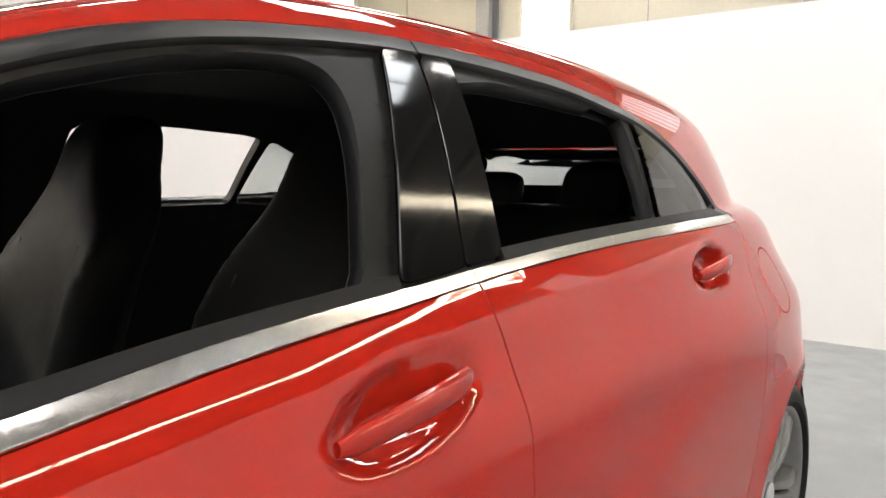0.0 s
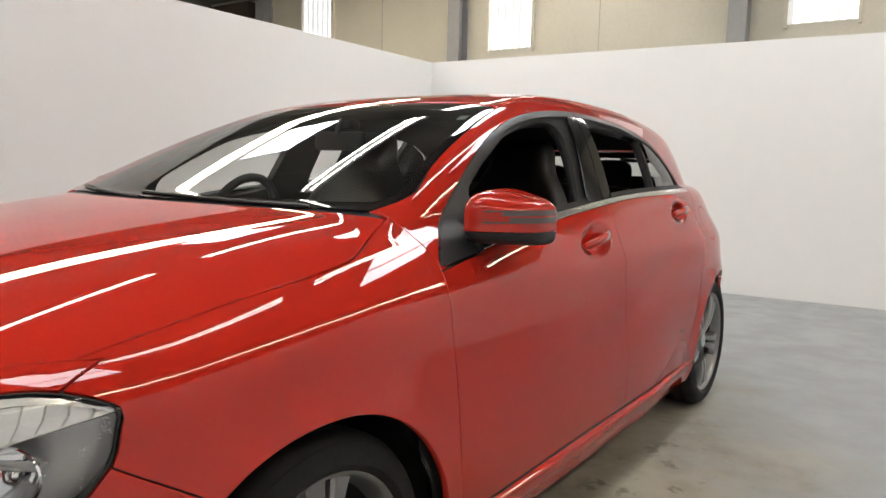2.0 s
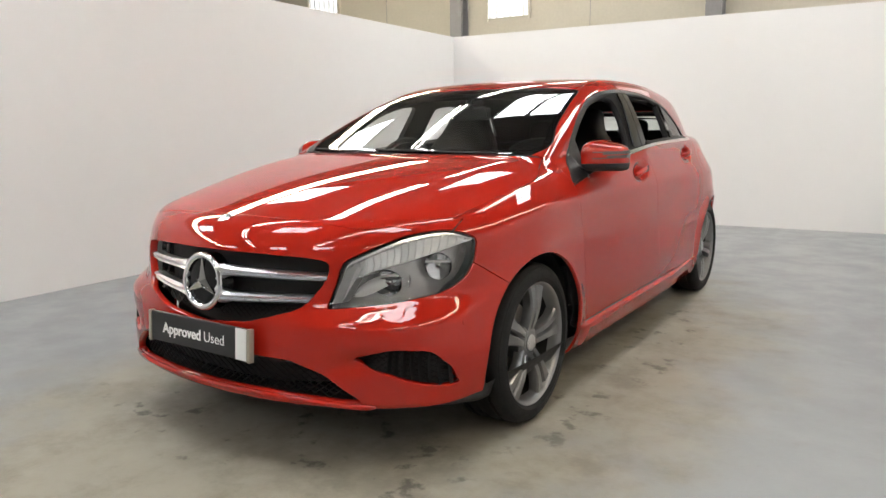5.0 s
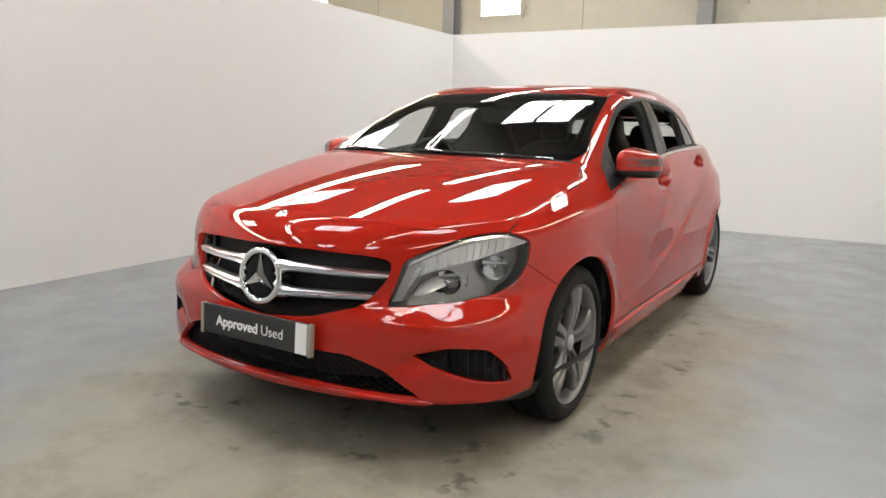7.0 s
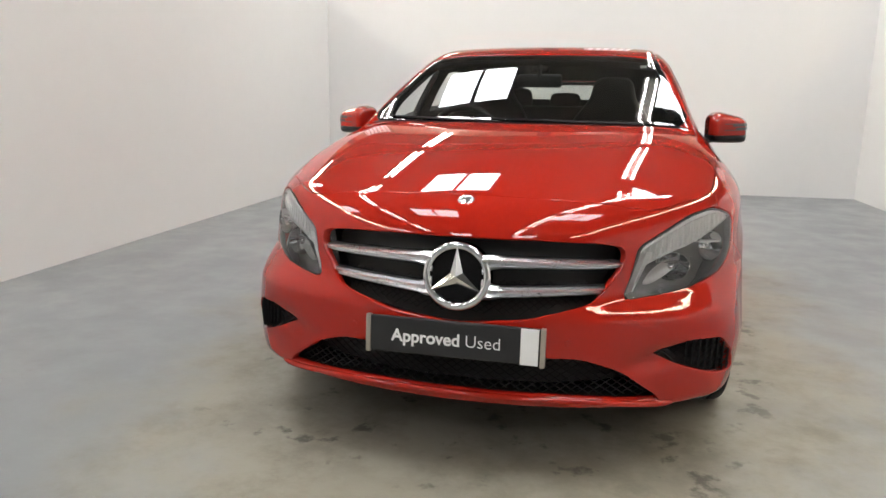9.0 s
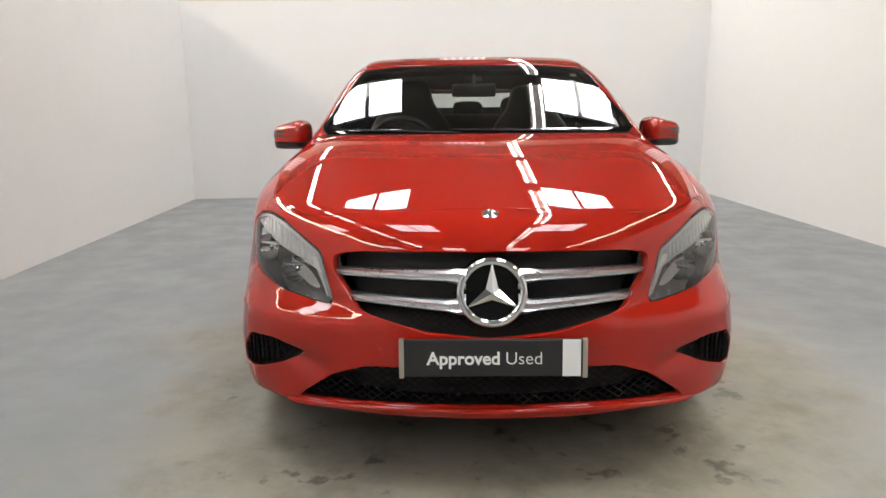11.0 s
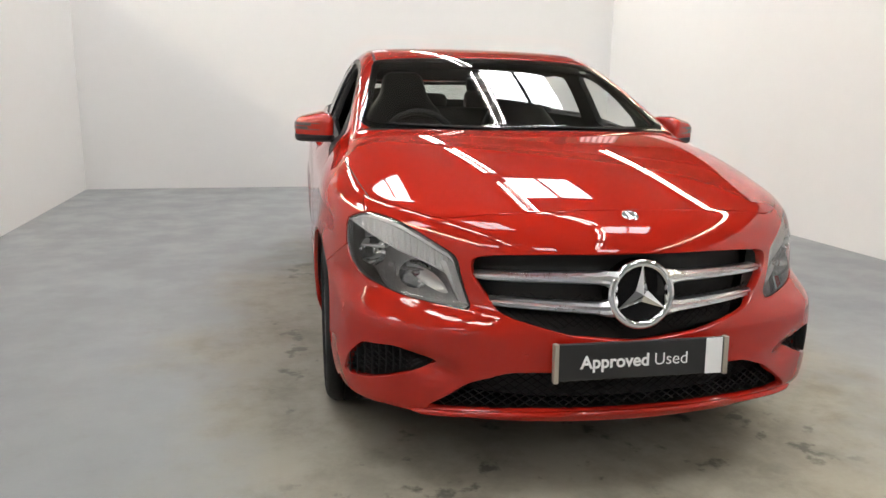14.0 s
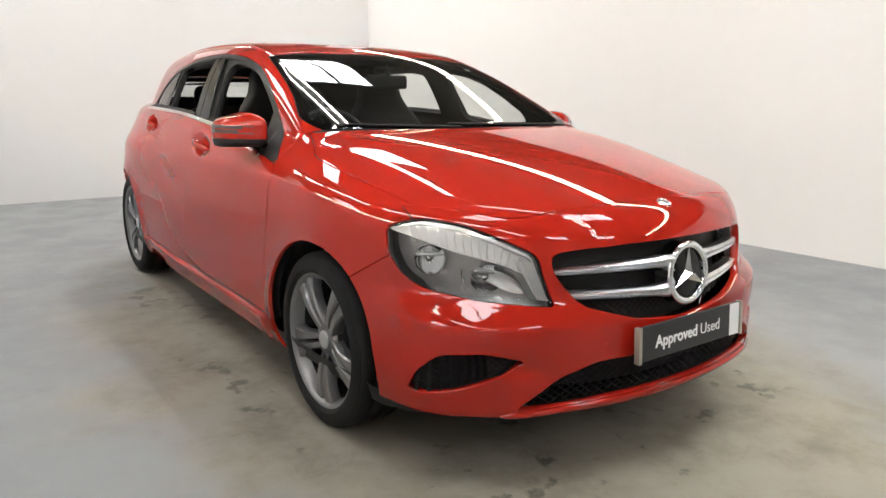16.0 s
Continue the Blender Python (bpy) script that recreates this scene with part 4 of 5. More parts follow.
def lettering(name, words, size, at, weight, mat, parent):
    cu = bpy.data.curves.new(name, "FONT")
    cu.body, cu.size, cu.extrude, cu.offset = words, size, 0.0006, weight
    ob = bpy.data.objects.new(name, cu)
    scene.collection.objects.link(ob)
    me = bpy.data.meshes.new_from_object(ob.evaluated_get(bpy.context.evaluated_depsgraph_get()))
    bpy.data.objects.remove(ob)
    me.transform(Matrix.Translation(at) @ pose(0, 0, 0, 90, 0, 0))
    me.materials.append(mat)
    t = new(name, me)
    t.parent = parent
    return t


INK = material("white_lettering", (0.78, 0.78, 0.78), 0.5)
lettering("lettering", "Approved", 0.052, (-0.192, -0.0072, -0.018), 0.0012, INK, plate)
lettering("lettering", "Used", 0.052, (0.032, -0.0072, -0.018), -0.0004, INK, plate)

# ---- headlamps ----
REFLECT = material("lamp_reflector", (0.85, 0.86, 0.87), 0.06, 1.0)
LAMP_GREY = material("silvered_lamp_housing", (0.42, 0.42, 0.425), 0.26, 0.5, vary=0.1, scale=25)
BAR_SILVER = material("bright_bar", (0.93, 0.94, 0.95), 0.16, 0.35, vary=0.06, scale=60, bump=0.4, bump_scale=90)
bar_low = spline([0.50, 0.545, 0.593, 0.651, 0.702, 0.732, 0.785], [0.650, 0.668, 0.690, 0.708, 0.728, 0.742, 0.768])


def headlamp(s):
    th = Empty("headlamp", (0.65 * s, -0.6, 0.69))
    th.parent = car
    way = (lambda m: m) if s > 0 else mirrored
    glassed = cut(SKIN, grown(LAMP, -0.002), is_front)
    panel_in("lamp_housing", way(cut(SKIN, grown(LAMP, 0.004), is_front)), LAMP_GREY, th, "silvered grey housing", shift=-0.075, lip=0)
    panel_in("lamp_rim", way(cut(SKIN, LAMP, out(grown(LAMP, -0.0035)), is_front)), BLACK_TRIM, th, "dark edge", shift=-0.004, lip=0.02)
    panel_in("lamp_lens", way(glassed), LAMP_GLASS, th, "clear lens", lip=0)
    # bright ribbed bar along the upper edge
    bm = bmesh.new()
    rows = []
    for i in range(72):
        x = 0.506 + (0.800 - 0.506) * i / 71
        lo = float(bar_low(x))
        col = np.linspace(0.66, 0.83, 120)
        hi = max(col[LAMP(np.full(120, x), np.full(120, -0.5), col) > 0.008].max(initial=0.0), lo + 0.002)
        zs = np.array([hi + (lo - hi) * k for k in (0.0, 0.15, 0.2, 0.6, 0.95, 1.0, 1.0)])
        ys = solve_y(np.full(7, x), zs) + np.array([0.010, 0.010, 0.022, 0.033, 0.030, 0.022, 0.06]) + (0.005 if i % 4 < 2 else 0.0) * np.array([0, 0, 1, 1, 1, 0, 0])
        rows.append([bm.verts.new((x * s, y, z)) for y, z in zip(ys, zs)])
    for a, b in zip(rows, rows[1:]):
        for j in range(6):
            bm.faces.new((a[j], a[j + 1], b[j + 1], b[j]))
    part("light_bar", here(th, bm), BAR_SILVER, th, "ribbed bright light bar", smooth=25)
    # the bar turns down along the inner edge
    bm = bmesh.new()
    rows = []
    for i in range(16):
        u = i / 15
        xi, z = 0.520 - 0.036 * u, 0.700 - 0.115 * u
        xs = np.array([xi - 0.002, xi + 0.004, xi + 0.016, xi + 0.034 - 0.016 * u, xi + 0.036 - 0.016 * u])
        ys = solve_y(xs, np.full(5, z)) + np.array([0.012, 0.016, 0.030, 0.024, 0.06])
        rows.append([bm.verts.new((x * s, y, z)) for x, y in zip(xs, ys)])
    for a, b in zip(rows, rows[1:]):
        for j in range(4):
            bm.faces.new((a[j], a[j + 1], b[j + 1], b[j]))
    part("light_bar", here(th, bm), BAR_SILVER, th, "bright bar leg", smooth=25)
    for x, z, r, turn in ((0.735, 0.695, 0.046, 34), (0.618, 0.648, 0.044, 18)):
        y = float(solve_y(x, z)[0]) + 0.026
        aim = Matrix.Translation((x * s, y, z)) @ pose(0, 0, 0, 0, 0, turn * s) @ Matrix.Diagonal((1.0 if x > 0.7 else 1.15, 1, 1, 1))
        bowl = lathe([(r * 1.03, 0.004), (r, 0.0), (r * 0.97, 0.006), (r * 0.90, 0.016), (r * 0.75, 0.030), (r * 0.5, 0.042), (r * 0.25, 0.048), (0.0, 0.049)], 40, "Y")
        bowl.transform(aim)
        ob = part("reflector", here(th, bowl), REFLECT, th, "round reflector bowl", smooth=50)
        bulb = lathe([(0.0, 0.008), (0.009, 0.010), (0.013, 0.016), (0.010, 0.03), (0.010, 0.047)], 16, "Y")
        bulb.transform(aim)
        part("bulb_shield", here(th, bulb), CHROME, ob, "chrome bulb shield", smooth=50)
        shelf = bmesh.new()
        box(shelf, (-r * 0.92, 0.006, 0.010), (r * 0.92, 0.030, 0.016), 0.002)
        shelf.transform(aim)
        part("reflector_shelf", here(th, shelf), BAR_SILVER if x > 0.7 else LAMP_GREY, ob, smooth=30)
    # bright tongue in the inner bowl, and a small upright blade between the bowls
    bm = bmesh.new()
    rows = []
    for i in range(11):
        u = i / 10
        x = 0.530 + 0.105 * u
        mid, tall = 0.607 + 0.058 * u ** 0.8, 0.003 + 0.022 * math.sin(math.pi * u ** 0.7 * 0.86)
        zs = np.array([mid - tall, mid - tall * 0.4, mid + tall * 0.5, mid + tall])
        ys = solve_y(np.full(4, x), zs) + np.array([0.030, 0.038, 0.040, 0.030]) + 0.012 * u
        rows.append([bm.verts.new((x * s, y, z)) for y, z in zip(ys, zs)])
    for a, b in zip(rows, rows[1:]):
        for j in range(3):
            bm.faces.new((a[j], a[j + 1], b[j + 1], b[j]))
    part("reflector_tongue", here(th, bm), BAR_SILVER, th, "bright reflector tongue", smooth=50)
    pa, pb = [Vector((x * s, float(solve_y(x, z)[0]) + 0.03, z)) for x, z in ((0.668, 0.632), (0.672, 0.672))]
    part("chrome_wedge", here(th, tube([pa, (pa + pb) / 2 + Vector((0, 0.006, 0)), pb], [0.006, 0.004, 0.003], 8)), REFLECT, th, "small bright blade", smooth=50)
    return th


for s in (1, -1):
    headlamp(s)

# bright edge of the bumper under the intake
edge_z = spline([-0.1, 0.0, 0.29, 0.5, 0.60, 0.66], [0.276, 0.276, 0.273, 0.262, 0.253, 0.252])
edge = []
for i in range(49):
    x = -0.64 + 1.28 * i / 48
    z = float(edge_z(abs(x)))
    edge.append((x, float(solve_y(abs(x), z)[0]) - 0.002, z))
part("bumper_edge", tube(edge, [0.004] + [0.010] * 47 + [0.004], 10), PAINT, bumper, smooth=50)

# parking sensors and washer caps in the bumper
for s in (1, -1):
    for x, z in ((0.832, 0.512), (0.33, 0.452)):
        y = float(solve_y(x, z)[0])
        n = gradient(body, np.array([[x, y, z]]))[0]
        q = Vector((n[0] * s, n[1], n[2])).to_track_quat("Y", "Z").to_matrix().to_4x4()
        bm = lathe([(0.0, 0.0015), (0.009, 0.001), (0.0105, -0.001), (0.0105, -0.004)], 24, "Y")
        bm.transform(Matrix.Translation((x * s, y, z)) @ q)
        part("parking_sensor", bm, PAINT, bumper, smooth=40)

# ---- wheels ----
def spoke(a, side):
    """One arm of a pair, from the hub out to the rim; a is the pair's angle, side which of the two it is."""
    bm = bmesh.new()
    rings = []
    c, s = math.cos(a), math.sin(a)
    for i in range(11):
        u = i / 10
        r = 0.044 + 0.188 * u
        o = side * (0.0165 + 0.010 * u + 0.012 * u ** 4)
        w = 0.0130 + 0.0060 * u + 0.012 * u ** 4
        x = 0.078 + 0.012 * math.sin(math.pi * min(u * 1.05, 1)) + 0.014 * u
        row = []
        for k, dx in ((-1.15, -0.040), (-1.0, -0.007), (-0.72, 0.0), (0.72, 0.0), (1.0, -0.007), (1.15, -0.040)):
            t = o + k * w
            row.append(bm.verts.new((x + dx, r * c - t * s, r * s + t * c)))
        rings.append(row)
    for p, q in zip(rings, rings[1:]):
        for j in range(6):
            bm.faces.new((p[j], p[(j + 1) % 6], q[(j + 1) % 6], q[j]))
    bm.faces.new(rings[0]), bm.faces.new(rings[-1])
    return bm


def wheel():
    th = Empty("wheel")
    th.parent = car
    h = 0.1125
    prof = [(0.232, -0.098), (0.243, -0.108), (0.264, -0.1165), (0.288, -0.112), (0.306, -0.100), (0.3155, -0.082)]
    for g in (-0.056, 0.0, 0.056):
        prof += [(0.317, g - 0.010), (0.3165, g - 0.006), (0.309, g - 0.0045), (0.309, g + 0.0045), (0.3165, g + 0.006), (0.317, g + 0.010)]
    prof += [(0.3155, 0.082), (0.306, 0.100), (0.300, 0.1035), (0.299, 0.106), (0.288, 0.112), (0.270, 0.1165), (0.264, 0.1165), (0.258, 0.1172), (0.254, 0.1150), (0.246, 0.108), (0.240, 0.102), (0.234, 0.096)]
    part("tyre", lathe(prof, 96), RUBBER, th, "black rubber tyre", smooth=35)
    rim = part("rim", lathe([(0.214, 0.058), (0.222, 0.076), (0.2255, 0.086), (0.231, 0.096), (0.2375, 0.1045), (0.2425, 0.106), (0.2445, 0.102), (0.240, 0.090)], 96), ALLOY, th, "gunmetal alloy rim", smooth=40)
    part("rim_barrel", lathe([(0.232, -0.095), (0.215, -0.09), (0.207, -0.06), (0.207, 0.02), (0.216, 0.058), (0.224, 0.060), (0.226, 0.0)], 96), BARREL, rim, "dark rim barrel", smooth=40)
    for k in range(5):
        a = math.pi / 2 + 2 * math.pi * k / 5
        for side in (1, -1):
            part("spoke", spoke(a, side), ALLOY, rim, smooth=30)
    hub = lathe([(0.075, 0.010), (0.072, 0.066), (0.060, 0.078), (0.040, 0.081), (0.034, 0.080), (0.033, 0.084), (0.026, 0.0875), (0.0, 0.089)], 48)
    part("hub", hub, ALLOY, rim, smooth=40)
    cap = lathe([(0.0335, 0.080), (0.033, 0.0865), (0.030, 0.0885), (0.026, 0.0882), (0.0, 0.0905)], 32)
    part("hub_cap", cap, SATIN, rim, "silver hub cap", smooth=40)
    for k in range(5):
        a = math.pi / 2 + 2 * math.pi * (k + 0.5) / 5
        b = lathe([(0.0, 0.078), (0.007, 0.077), (0.009, 0.074), (0.0095, 0.059)], 12)
        b.transform(Matrix.Translation((0, 0.056 * math.cos(a), 0.056 * math.sin(a))))
        part("wheel_bolt", b, STEEL, rim, smooth=40)
    part("brake_disc", lathe([(0.06, 0.0), (0.145, 0.0), (0.147, -0.003), (0.147, -0.022), (0.06, -0.022)], 64), STEEL, th, "worn steel brake disc", smooth=40)
    bm = bmesh.new()
    box(bm, (-0.045, 0.085, -0.07), (0.022, 0.165, 0.07), 0.015)
    part("brake_caliper", bm, BLACK_TRIM, th)
    return th


w = wheel()
spots = [pose(0.756, 0, 0.317, -8, 0, 0), pose(0.748, 2.699, 0.317, 40, 0, 0), pose(-0.762, 0, 0.317, 36, 0, 180), pose(-0.752, 2.699, 0.317, -12, 0, 180)]
w.matrix_basis = spots[0]
for m in spots[1:]:
    copy_thing(w, m)

# dark arch liners
for s in (1, -1):
    for yc in (0.0, 2.699):
        bm = bmesh.new()
        rows = []
        for i in range(25):
            a = radians(-14 + 202 * i / 24)
            rows.append([bm.verts.new((s * x, yc + r * math.cos(a), 0.317 + r * math.sin(a))) for x, r in ((0.40, 0.0), (0.40, 0.374), (0.828 if yc else 0.832, 0.378))])
        for p, q in zip(rows, rows[1:]):
            for j in (0, 1):
                if j or p[0] is not q[0]:
                    bm.faces.new((p[j], p[j + 1], q[j + 1], q[j]))
        part("arch_liner", bm, BLACK_TRIM, car, smooth=60)

# ---- door mirrors ----
def mirror_form(x, y, z):
    top = 1.094 - 0.24 * np.maximum(x - 0.85, 0) - 0.9 * np.maximum(x - 0.97, 0) ** 1.5
    u = (x - 0.889) / 0.088
    v = (y - 0.665) / (0.128 - 0.05 * np.clip(u, -1, 1))
    v = v - 0.12 * u
    w = (z - (top + 0.955) / 2) / ((top - 0.955) / 2)
    f = (np.abs(u) ** np.where(u > 0, 6.0, 3.6) + np.abs(v) ** 2.6 + np.abs(w) ** np.where(w < 0, 6.5, 3.6)) ** (1 / 3) - 1
    return smax(f * 0.09, y - 0.715 - 0.12 * (0.9 - x), 0.015)


SMOKED = material("smoked_lens", (0.075, 0.05, 0.05), 0.18)
MIRROR = skin(mirror_form, (0, 0.48, 0.92), (1.06, 0.80, 1.16), 0.010)
band = lambda lo, hi: (lambda x, y, z: z - (lo + 0.02 * (x - 0.9)), lambda x, y, z: (hi + 0.02 * (x - 0.9)) - z)
for s in (1, -1):
    way = (lambda m: m) if s > 0 else mirrored
    th = Empty("door_mirror", (0.82 * s, 0.62, 1.0))
    th.parent = car
    glassy = lambda x, y, z: y - 0.706 - 0.12 * (0.9 - x)
    notglass = lambda x, y, z: -glassy(x, y, z)
    panel_in("mirror_cap", way(cut(MIRROR, lambda x, y, z: z - 0.992, notglass)), PAINT, th, "red mirror cap", lip=0.006)
    panel_in("mirror_foot", way(cut(MIRROR, lambda x, y, z: 0.990 - z, notglass)), BLACK_TRIM, th, "black lower shell", lip=0.006)
    panel_in("mirror_glass", way(cut(MIRROR, glassy)), CHROME, th, "mirror glass", lip=0.006)
    for lo, hi in ((1.0125, 1.0165), (1.0395, 1.0435)):
        panel_in("indicator_strip", way(cut(MIRROR, *band(lo, hi), lambda x, y, z: x - 0.868, lambda x, y, z: 0.70 - y)), SMOKED, th, "smoked indicator strip", lip=0.003, shift=0.0015)
    for lo, hi, x in ((1.0170, 1.0260, 0.920), (1.0300, 1.0390, 0.905)):
        panel_in("indicator_lens", way(cut(MIRROR, *band(lo, hi), lambda px, y, z, x=x: px - x, lambda x, y, z: 0.70 - y)), SMOKED, th, "smoked indicator lens", lip=0.003, shift=0.002)
    bm = bmesh.new()
    rings = []
    for x, y, z, a, b in ((0.765, 0.60, 0.965, 0.075, 0.016), (0.80, 0.61, 0.966, 0.06, 0.013), (0.84, 0.625, 0.968, 0.05, 0.012), (0.88, 0.635, 0.972, 0.05, 0.014)):
        rings.append([bm.verts.new((x * s, y + a * math.cos(t), z + b * math.sin(t))) for t in np.linspace(0, 2 * math.pi, 17)[:-1]])
    for p, q in zip(rings, rings[1:]):
        for j in range(16):
            bm.faces.new((p[j], p[(j + 1) % 16], q[(j + 1) % 16], q[j]))
    bm.faces.new(rings[0]), bm.faces.new(rings[-1])
    part("mirror_arm", here(th, bm), BLACK_TRIM, th, "black arm", smooth=50)

# ---- door handles ----
for s in (1, -1):
    for key, y0, y1, z0, z1 in (("front", 1.150, 1.362, 0.908, 0.932), ("rear", 2.110, 2.292, 0.970, 0.986)):
        n = 12
        xs = solve_x([y0, (y0 + y1) / 2, y1], [z0, (z0 + z1) / 2, z1], plain_body)
        bm = bmesh.new()
        rings = []
        for i in range(n + 1):
            u = i / n
            y, z = y0 + (y1 - y0) * u, z0 + (z1 - z0) * u + 0.006 * math.sin(math.pi * u)
            x = xs[0] + (xs[2] - xs[0]) * u - 0.006 + 0.026 * math.sin(math.pi * (0.06 + 0.88 * u)) ** 0.6
            tall, deep = 0.0135 + 0.005 * u, 0.009
            if i in (0, n):
                tall, deep = tall * 0.6, 0.006
            rings.append([bm.verts.new((s * (x + deep * math.cos(t)), y, z + tall * math.sin(t))) for t in np.linspace(0, 2 * math.pi, 13)[:-1]])
        for p, q in zip(rings, rings[1:]):
            for j in range(12):
                bm.faces.new((p[j], p[(j + 1) % 12], q[(j + 1) % 12], q[j]))
        bm.faces.new(rings[0]), bm.faces.new(rings[-1])
        part("door_handle", bm, PAINT, sides[s, key], "red pull handle", smooth=50)

# ---- wipers ----
for x0, x1, ya in ((0.52, -0.12, 0.30), (-0.08, -0.60, 0.26)):
    th = Empty("wiper", (x0, ya, 1.03))
    th.parent = car
    pts = []
    for i in range(9):
        u = i / 8
        x = x0 + (x1 - x0) * u
        y = 0.222 + 0.27 * x * x + 0.03 * u
        k = y - 0.22 - 0.27 * x * x
        pts.append((x, y, 1.035 + 0.47 * k - 0.07 * k * k + 0.006))
    part("wiper_arm", here(th, tube(pts, [0.005, 0.005, 0.004, 0.004, 0.004, 0.004, 0.003, 0.003, 0.003], 8)), BLACK_TRIM, th, smooth=50)
    part("wiper_blade", here(th, tube([(p[0], p[1] + 0.010, p[2] - 0.001) for p in pts[2:]], 0.004, 6)), RUBBER, th)
st = bmesh.new()
box(st, (0.498, 0, -0.014), (0.530, 0.001, 0.014))
m = Matrix.Translation((0, 0.955, 1.300)) @ pose(0, 0, 0, -62, 0, 0)
st.transform(m)
part("screen_sticker", st, material("paper_sticker", (0.62, 0.66, 0.64), 0.6), car, "small pale sticker")

# ---- cabin ----
def seat_form(x, y, z):
    ax = np.abs(x)
    wide = spline([0.42, 0.60, 0.80, 0.95, 1.04, 1.12, 1.2], [0.22, 0.245, 0.25, 0.205, 0.14, 0.125, 0.115])(z)
    yc = 0.30 * (z - 0.45)
    bolster = 0.05 * np.clip(ax / 0.22, 0, 1) ** 3 * np.clip((1.0 - z) / 0.2, 0, 1)
    back = (np.maximum(ax / wide, 0) ** 5 + (np.abs(y - yc + bolster) / 0.085) ** 3 + (np.abs(z - 0.78) / 0.39) ** 10) ** 0.25 - 1
    cush = ((ax / 0.26) ** 6 + (np.abs(y + 0.23) / 0.29) ** 5 + (np.abs(z - 0.47 + 0.05 * (ax < 0.16)) / 0.10) ** 4) ** 0.25 - 1
    return smin(back * 0.09, cush * 0.09, 0.02)


SEAT = both(skin(seat_form, (0, -0.6, 0.32), (0.32, 0.36, 1.24), 0.022))
LEATHER = material("black_upholstery", (0.009, 0.009, 0.0095), 0.5, spec=0.3, vary=0.2, scale=18, bump=0.3, bump_scale=350)
STITCH = material("grey_piping", (0.07, 0.07, 0.075), 0.5)
for x, y, z in ((0.36, 1.44, 0.095), (-0.36, 1.33, 0.125)):
    th = Empty("front_seat", (x, y, z))
    th.parent = car
    panel("upholstery", SEAT, LEATHER, th, "black sports seat with fixed headrest", lip=0)
    for s in (1, -1):
        pts = []
        for i in range(10):
            z = 0.58 + 0.30 * i / 9
            pts.append((s * float(np.interp(z, [0.58, 0.8, 0.95, 1.04], [0.165, 0.170, 0.140, 0.105])), 0.30 * (z - 0.45) - 0.088 - 0.004, z))
        part("piping", tube(pts, 0.003, 6), STITCH, th, "grey piping")


def soft_form(cx, hx, cy, hy, cz, hz, lean=0.0, pw=5.0):
    def f(x, y, z):
        yy = y - cy - lean * (z - cz)
        return ((np.abs(x - cx) / hx) ** pw + (np.abs(yy) / hy) ** pw + (np.abs(z - cz) / hz) ** pw) ** (1 / pw) * min(hx, hy, hz) - min(hx, hy, hz)
    return f


bench = Empty("rear_bench", (0, 0, 0))
bench.parent = car
for name, form, lo, hi in (("bench_cushion", soft_form(0, 0.62, 2.05, 0.27, 0.50, 0.10), (0, 1.7, 0.36), (0.66, 2.4, 0.64)),
                           ("bench_back", soft_form(0, 0.60, 2.42, 0.08, 0.78, 0.30, 0.35), (0, 2.15, 0.44), (0.64, 2.72, 1.14))):
    panel(name, both(skin(form, lo, hi, 0.03)), LEATHER, bench, lip=0)
head = skin(soft_form(0.35, 0.105, 2.58, 0.05, 1.105, 0.10, 0.2, 3.5), (0, 2.48, 1.0), (0.56, 2.70, 1.28), 0.018)
head = cut(head, lambda x, y, z: x - 0.1)
for s in (1, -1):
    panel("headrest", head if s > 0 else mirrored(head), LEATHER, bench, "black headrest", lip=0)
mid_head = both(skin(soft_form(0, 0.11, 2.55, 0.04, 1.115, 0.06, 0.2, 3.5), (0, 2.44, 0.98), (0.16, 2.66, 1.22), 0.018))
panel("headrest", mid_head, LEATHER, bench, "low middle headrest", lip=0)


def dash_form(x, y, z):
    ax = np.abs(x)
    top = 0.985 - 0.03 * ax ** 2 - 0.10 * np.maximum(y - 0.62, 0) + 0.035 * np.exp(-(((x + 0.37) / 0.17) ** 4 + ((y - 0.72) / 0.10) ** 4))
    f = smax(z - top, y - 0.80 - 0.4 * np.minimum(z - 0.9, 0), 0.04)
    f = smax(f, 0.30 - y, 0.02)
    f = smax(f, ax - 0.70, 0.03)
    return smax(f, 0.55 - z, 0.02)


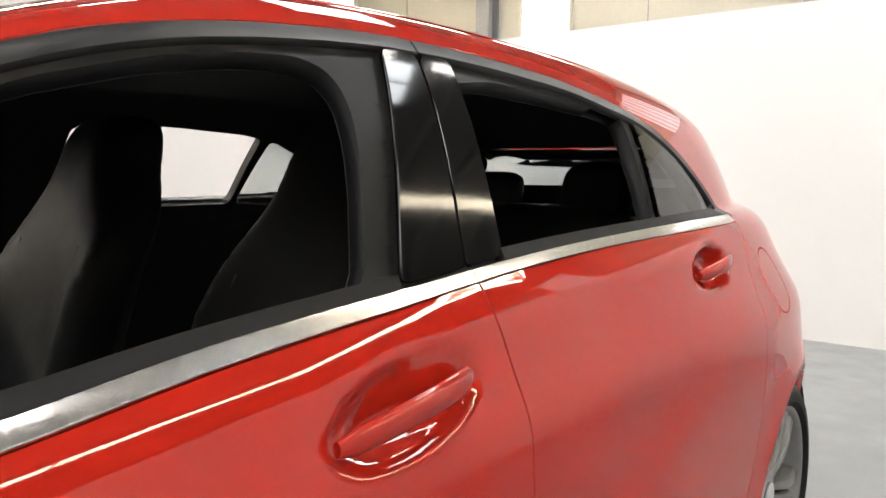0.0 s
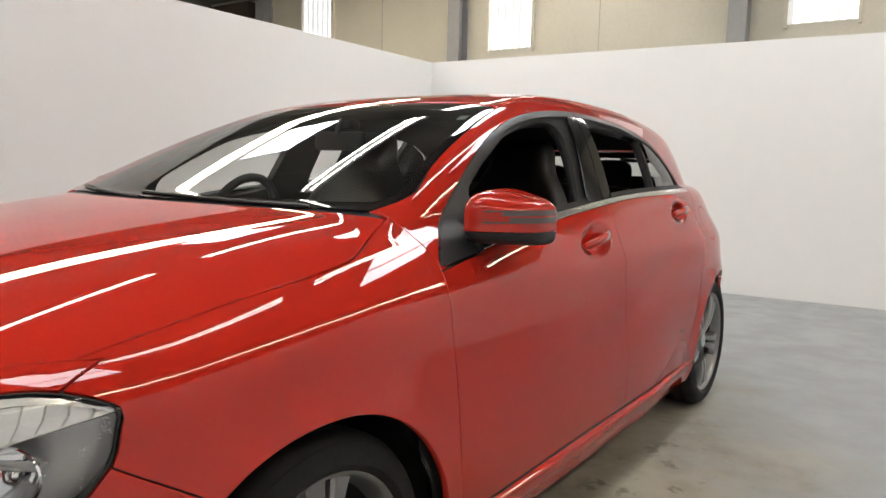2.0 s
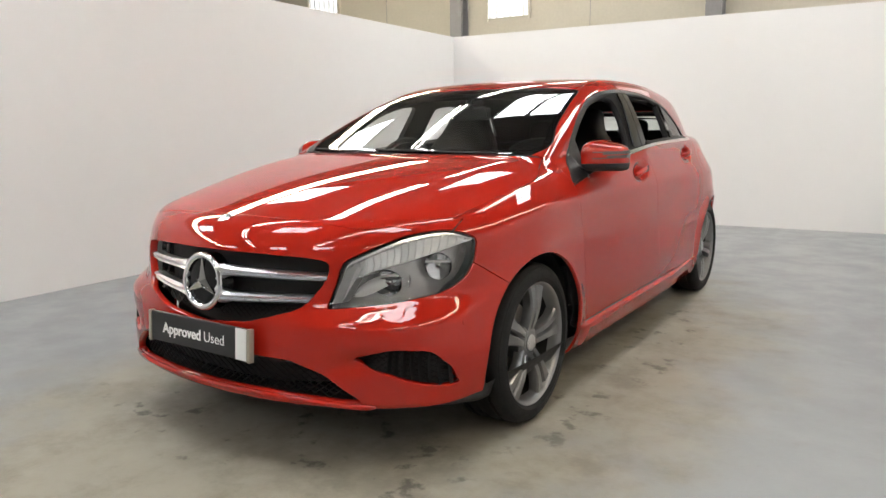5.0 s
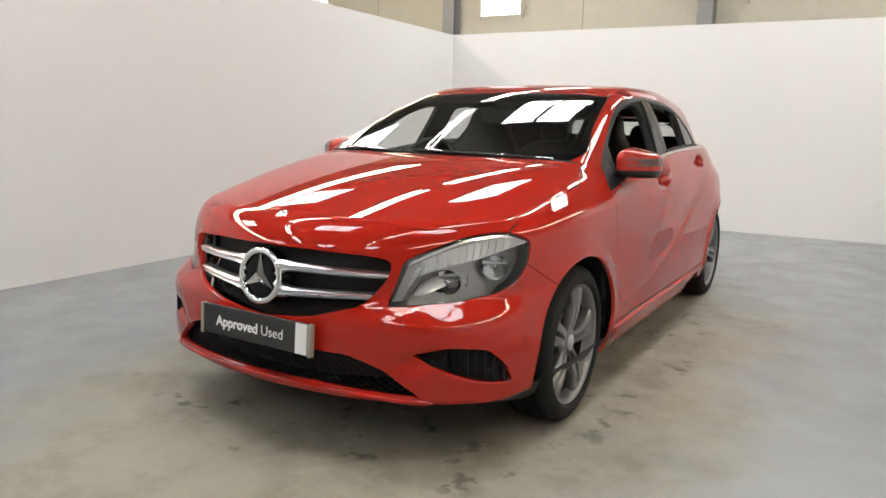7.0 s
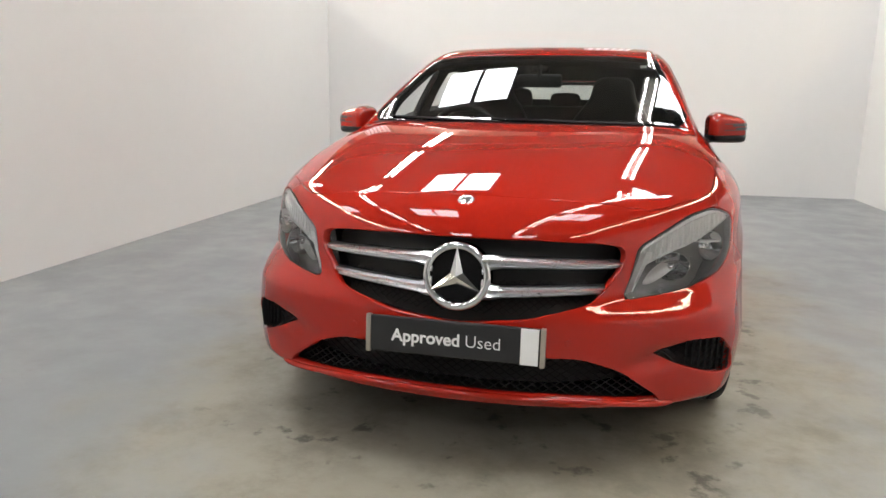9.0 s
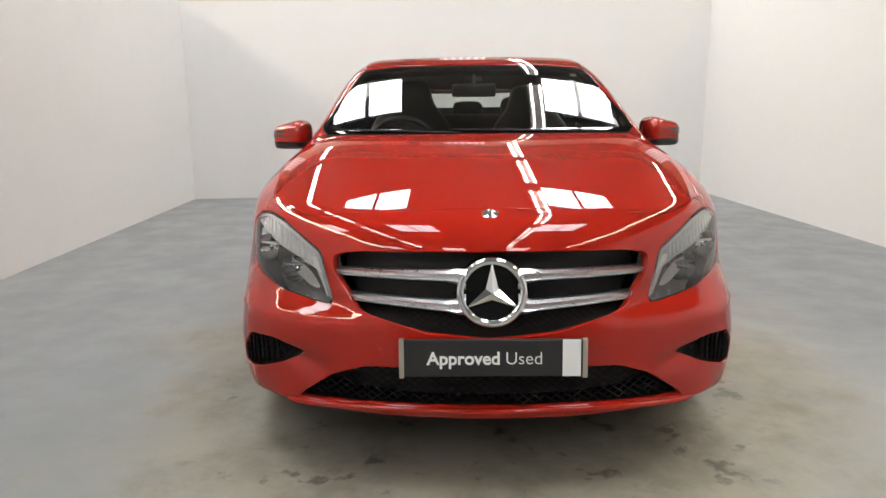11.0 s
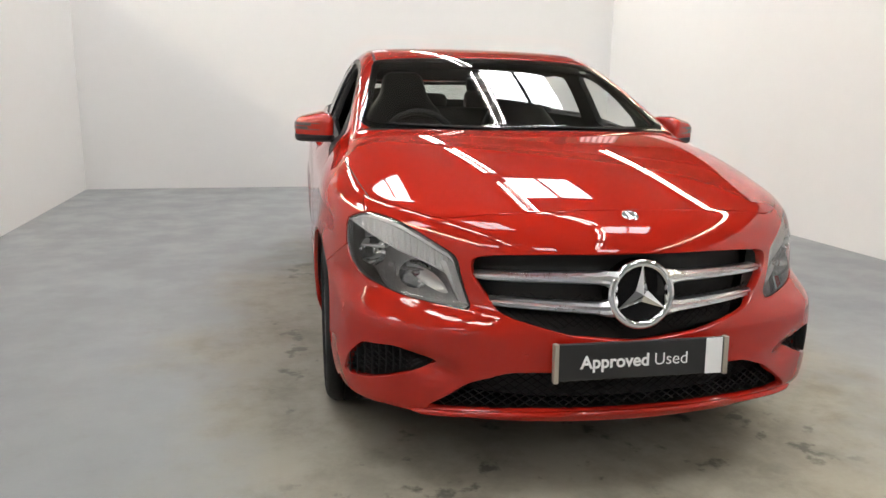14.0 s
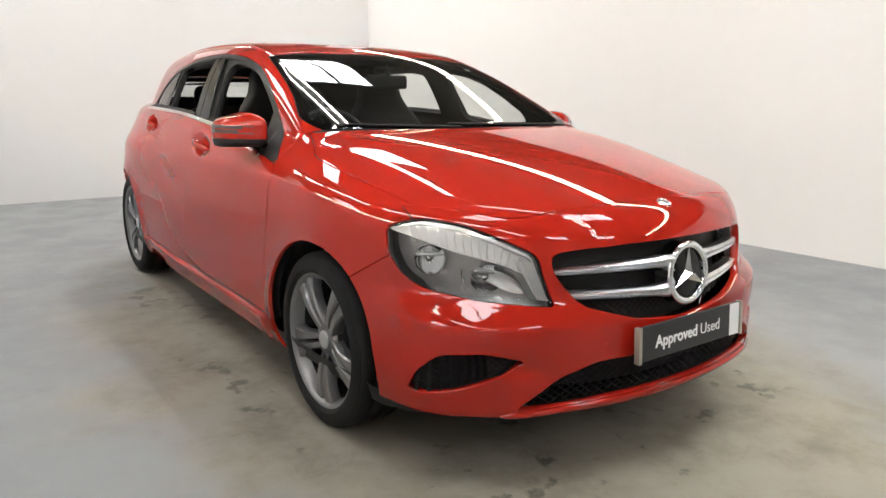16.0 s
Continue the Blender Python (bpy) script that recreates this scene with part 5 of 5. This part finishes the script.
def skin_full(fn, lo, hi, h, dx):
    """As skin(), for a form that is not the same on both sides; it is moved by dx so that it lies at x > 0."""
    p, n, t = skin(lambda x, y, z: fn(x - dx, y, z), (0, lo[1], lo[2]), (hi[0] + dx, hi[1], hi[2]), h)
    return p - (dx, 0, 0), n, t


panel("dashboard", skin_full(dash_form, (-0.75, 0.26, 0.5), (0.75, 0.9, 1.06), 0.024, 0.8), CABIN, car, "black dashboard", lip=0)
wheel_st = Empty("steering_wheel", (-0.37, 0.80, 0.925))
wheel_st.rotation_euler = (radians(-24), 0, 0)
wheel_st.parent = car
part("steering_rim", lathe([(0.180 + 0.0165 * math.cos(a), 0.0165 * math.sin(a)) for a in np.linspace(0, 2 * math.pi, 11)[:-1]], 48, "Y", True), LEATHER, wheel_st, smooth=60)
part("steering_boss", lathe([(0.0, 0.012), (0.05, 0.010), (0.068, 0.0), (0.07, -0.04), (0.0, -0.05)], 32, "Y"), CABIN, wheel_st, smooth=40)
for a in (180, 0, 270):
    d = Vector((math.cos(radians(a)), 0, math.sin(radians(a))))
    part("steering_spoke", tube([d * 0.05, d * 0.12, d * 0.172], [0.02, 0.014, 0.012], 8, flat=0.6), SATIN if a != 270 else CABIN, wheel_st, smooth=50)
rv = Empty("rear_view_mirror", (0.0, 0.95, 1.228))
rv.parent = car
bm = boxed((-0.115, -0.018, -0.034), (0.115, 0.016, 0.034), 0.014)
part("mirror_body", bm, BLACK_TRIM, rv, smooth=50)
part("mirror_stem", tube([(0, -0.01, 0.02), (0, -0.01, 0.05), (0, 0.01, 0.075)], 0.012, 8), BLACK_TRIM, rv, smooth=50)
part("sensor_box", boxed((-0.045, 0.0, 0.040), (0.045, 0.060, 0.075), 0.012), BLACK_TRIM, rv, smooth=50)
part("display", boxed((-0.075, 0.62, 0.965), (0.075, 0.635, 1.015), 0.006), GLOSS_BLACK, car, "small dark display", smooth=40)
part("cabin_floor", boxed((-0.70, 0.4, 0.25), (0.70, 2.6, 0.30)), LINING, car)
part("parcel_shelf", boxed((-0.55, 2.60, 0.92), (0.55, 3.05, 0.94)), LINING, car)
part("tunnel", boxed((-0.10, 0.7, 0.30), (0.10, 1.9, 0.62), 0.03), CABIN, car)
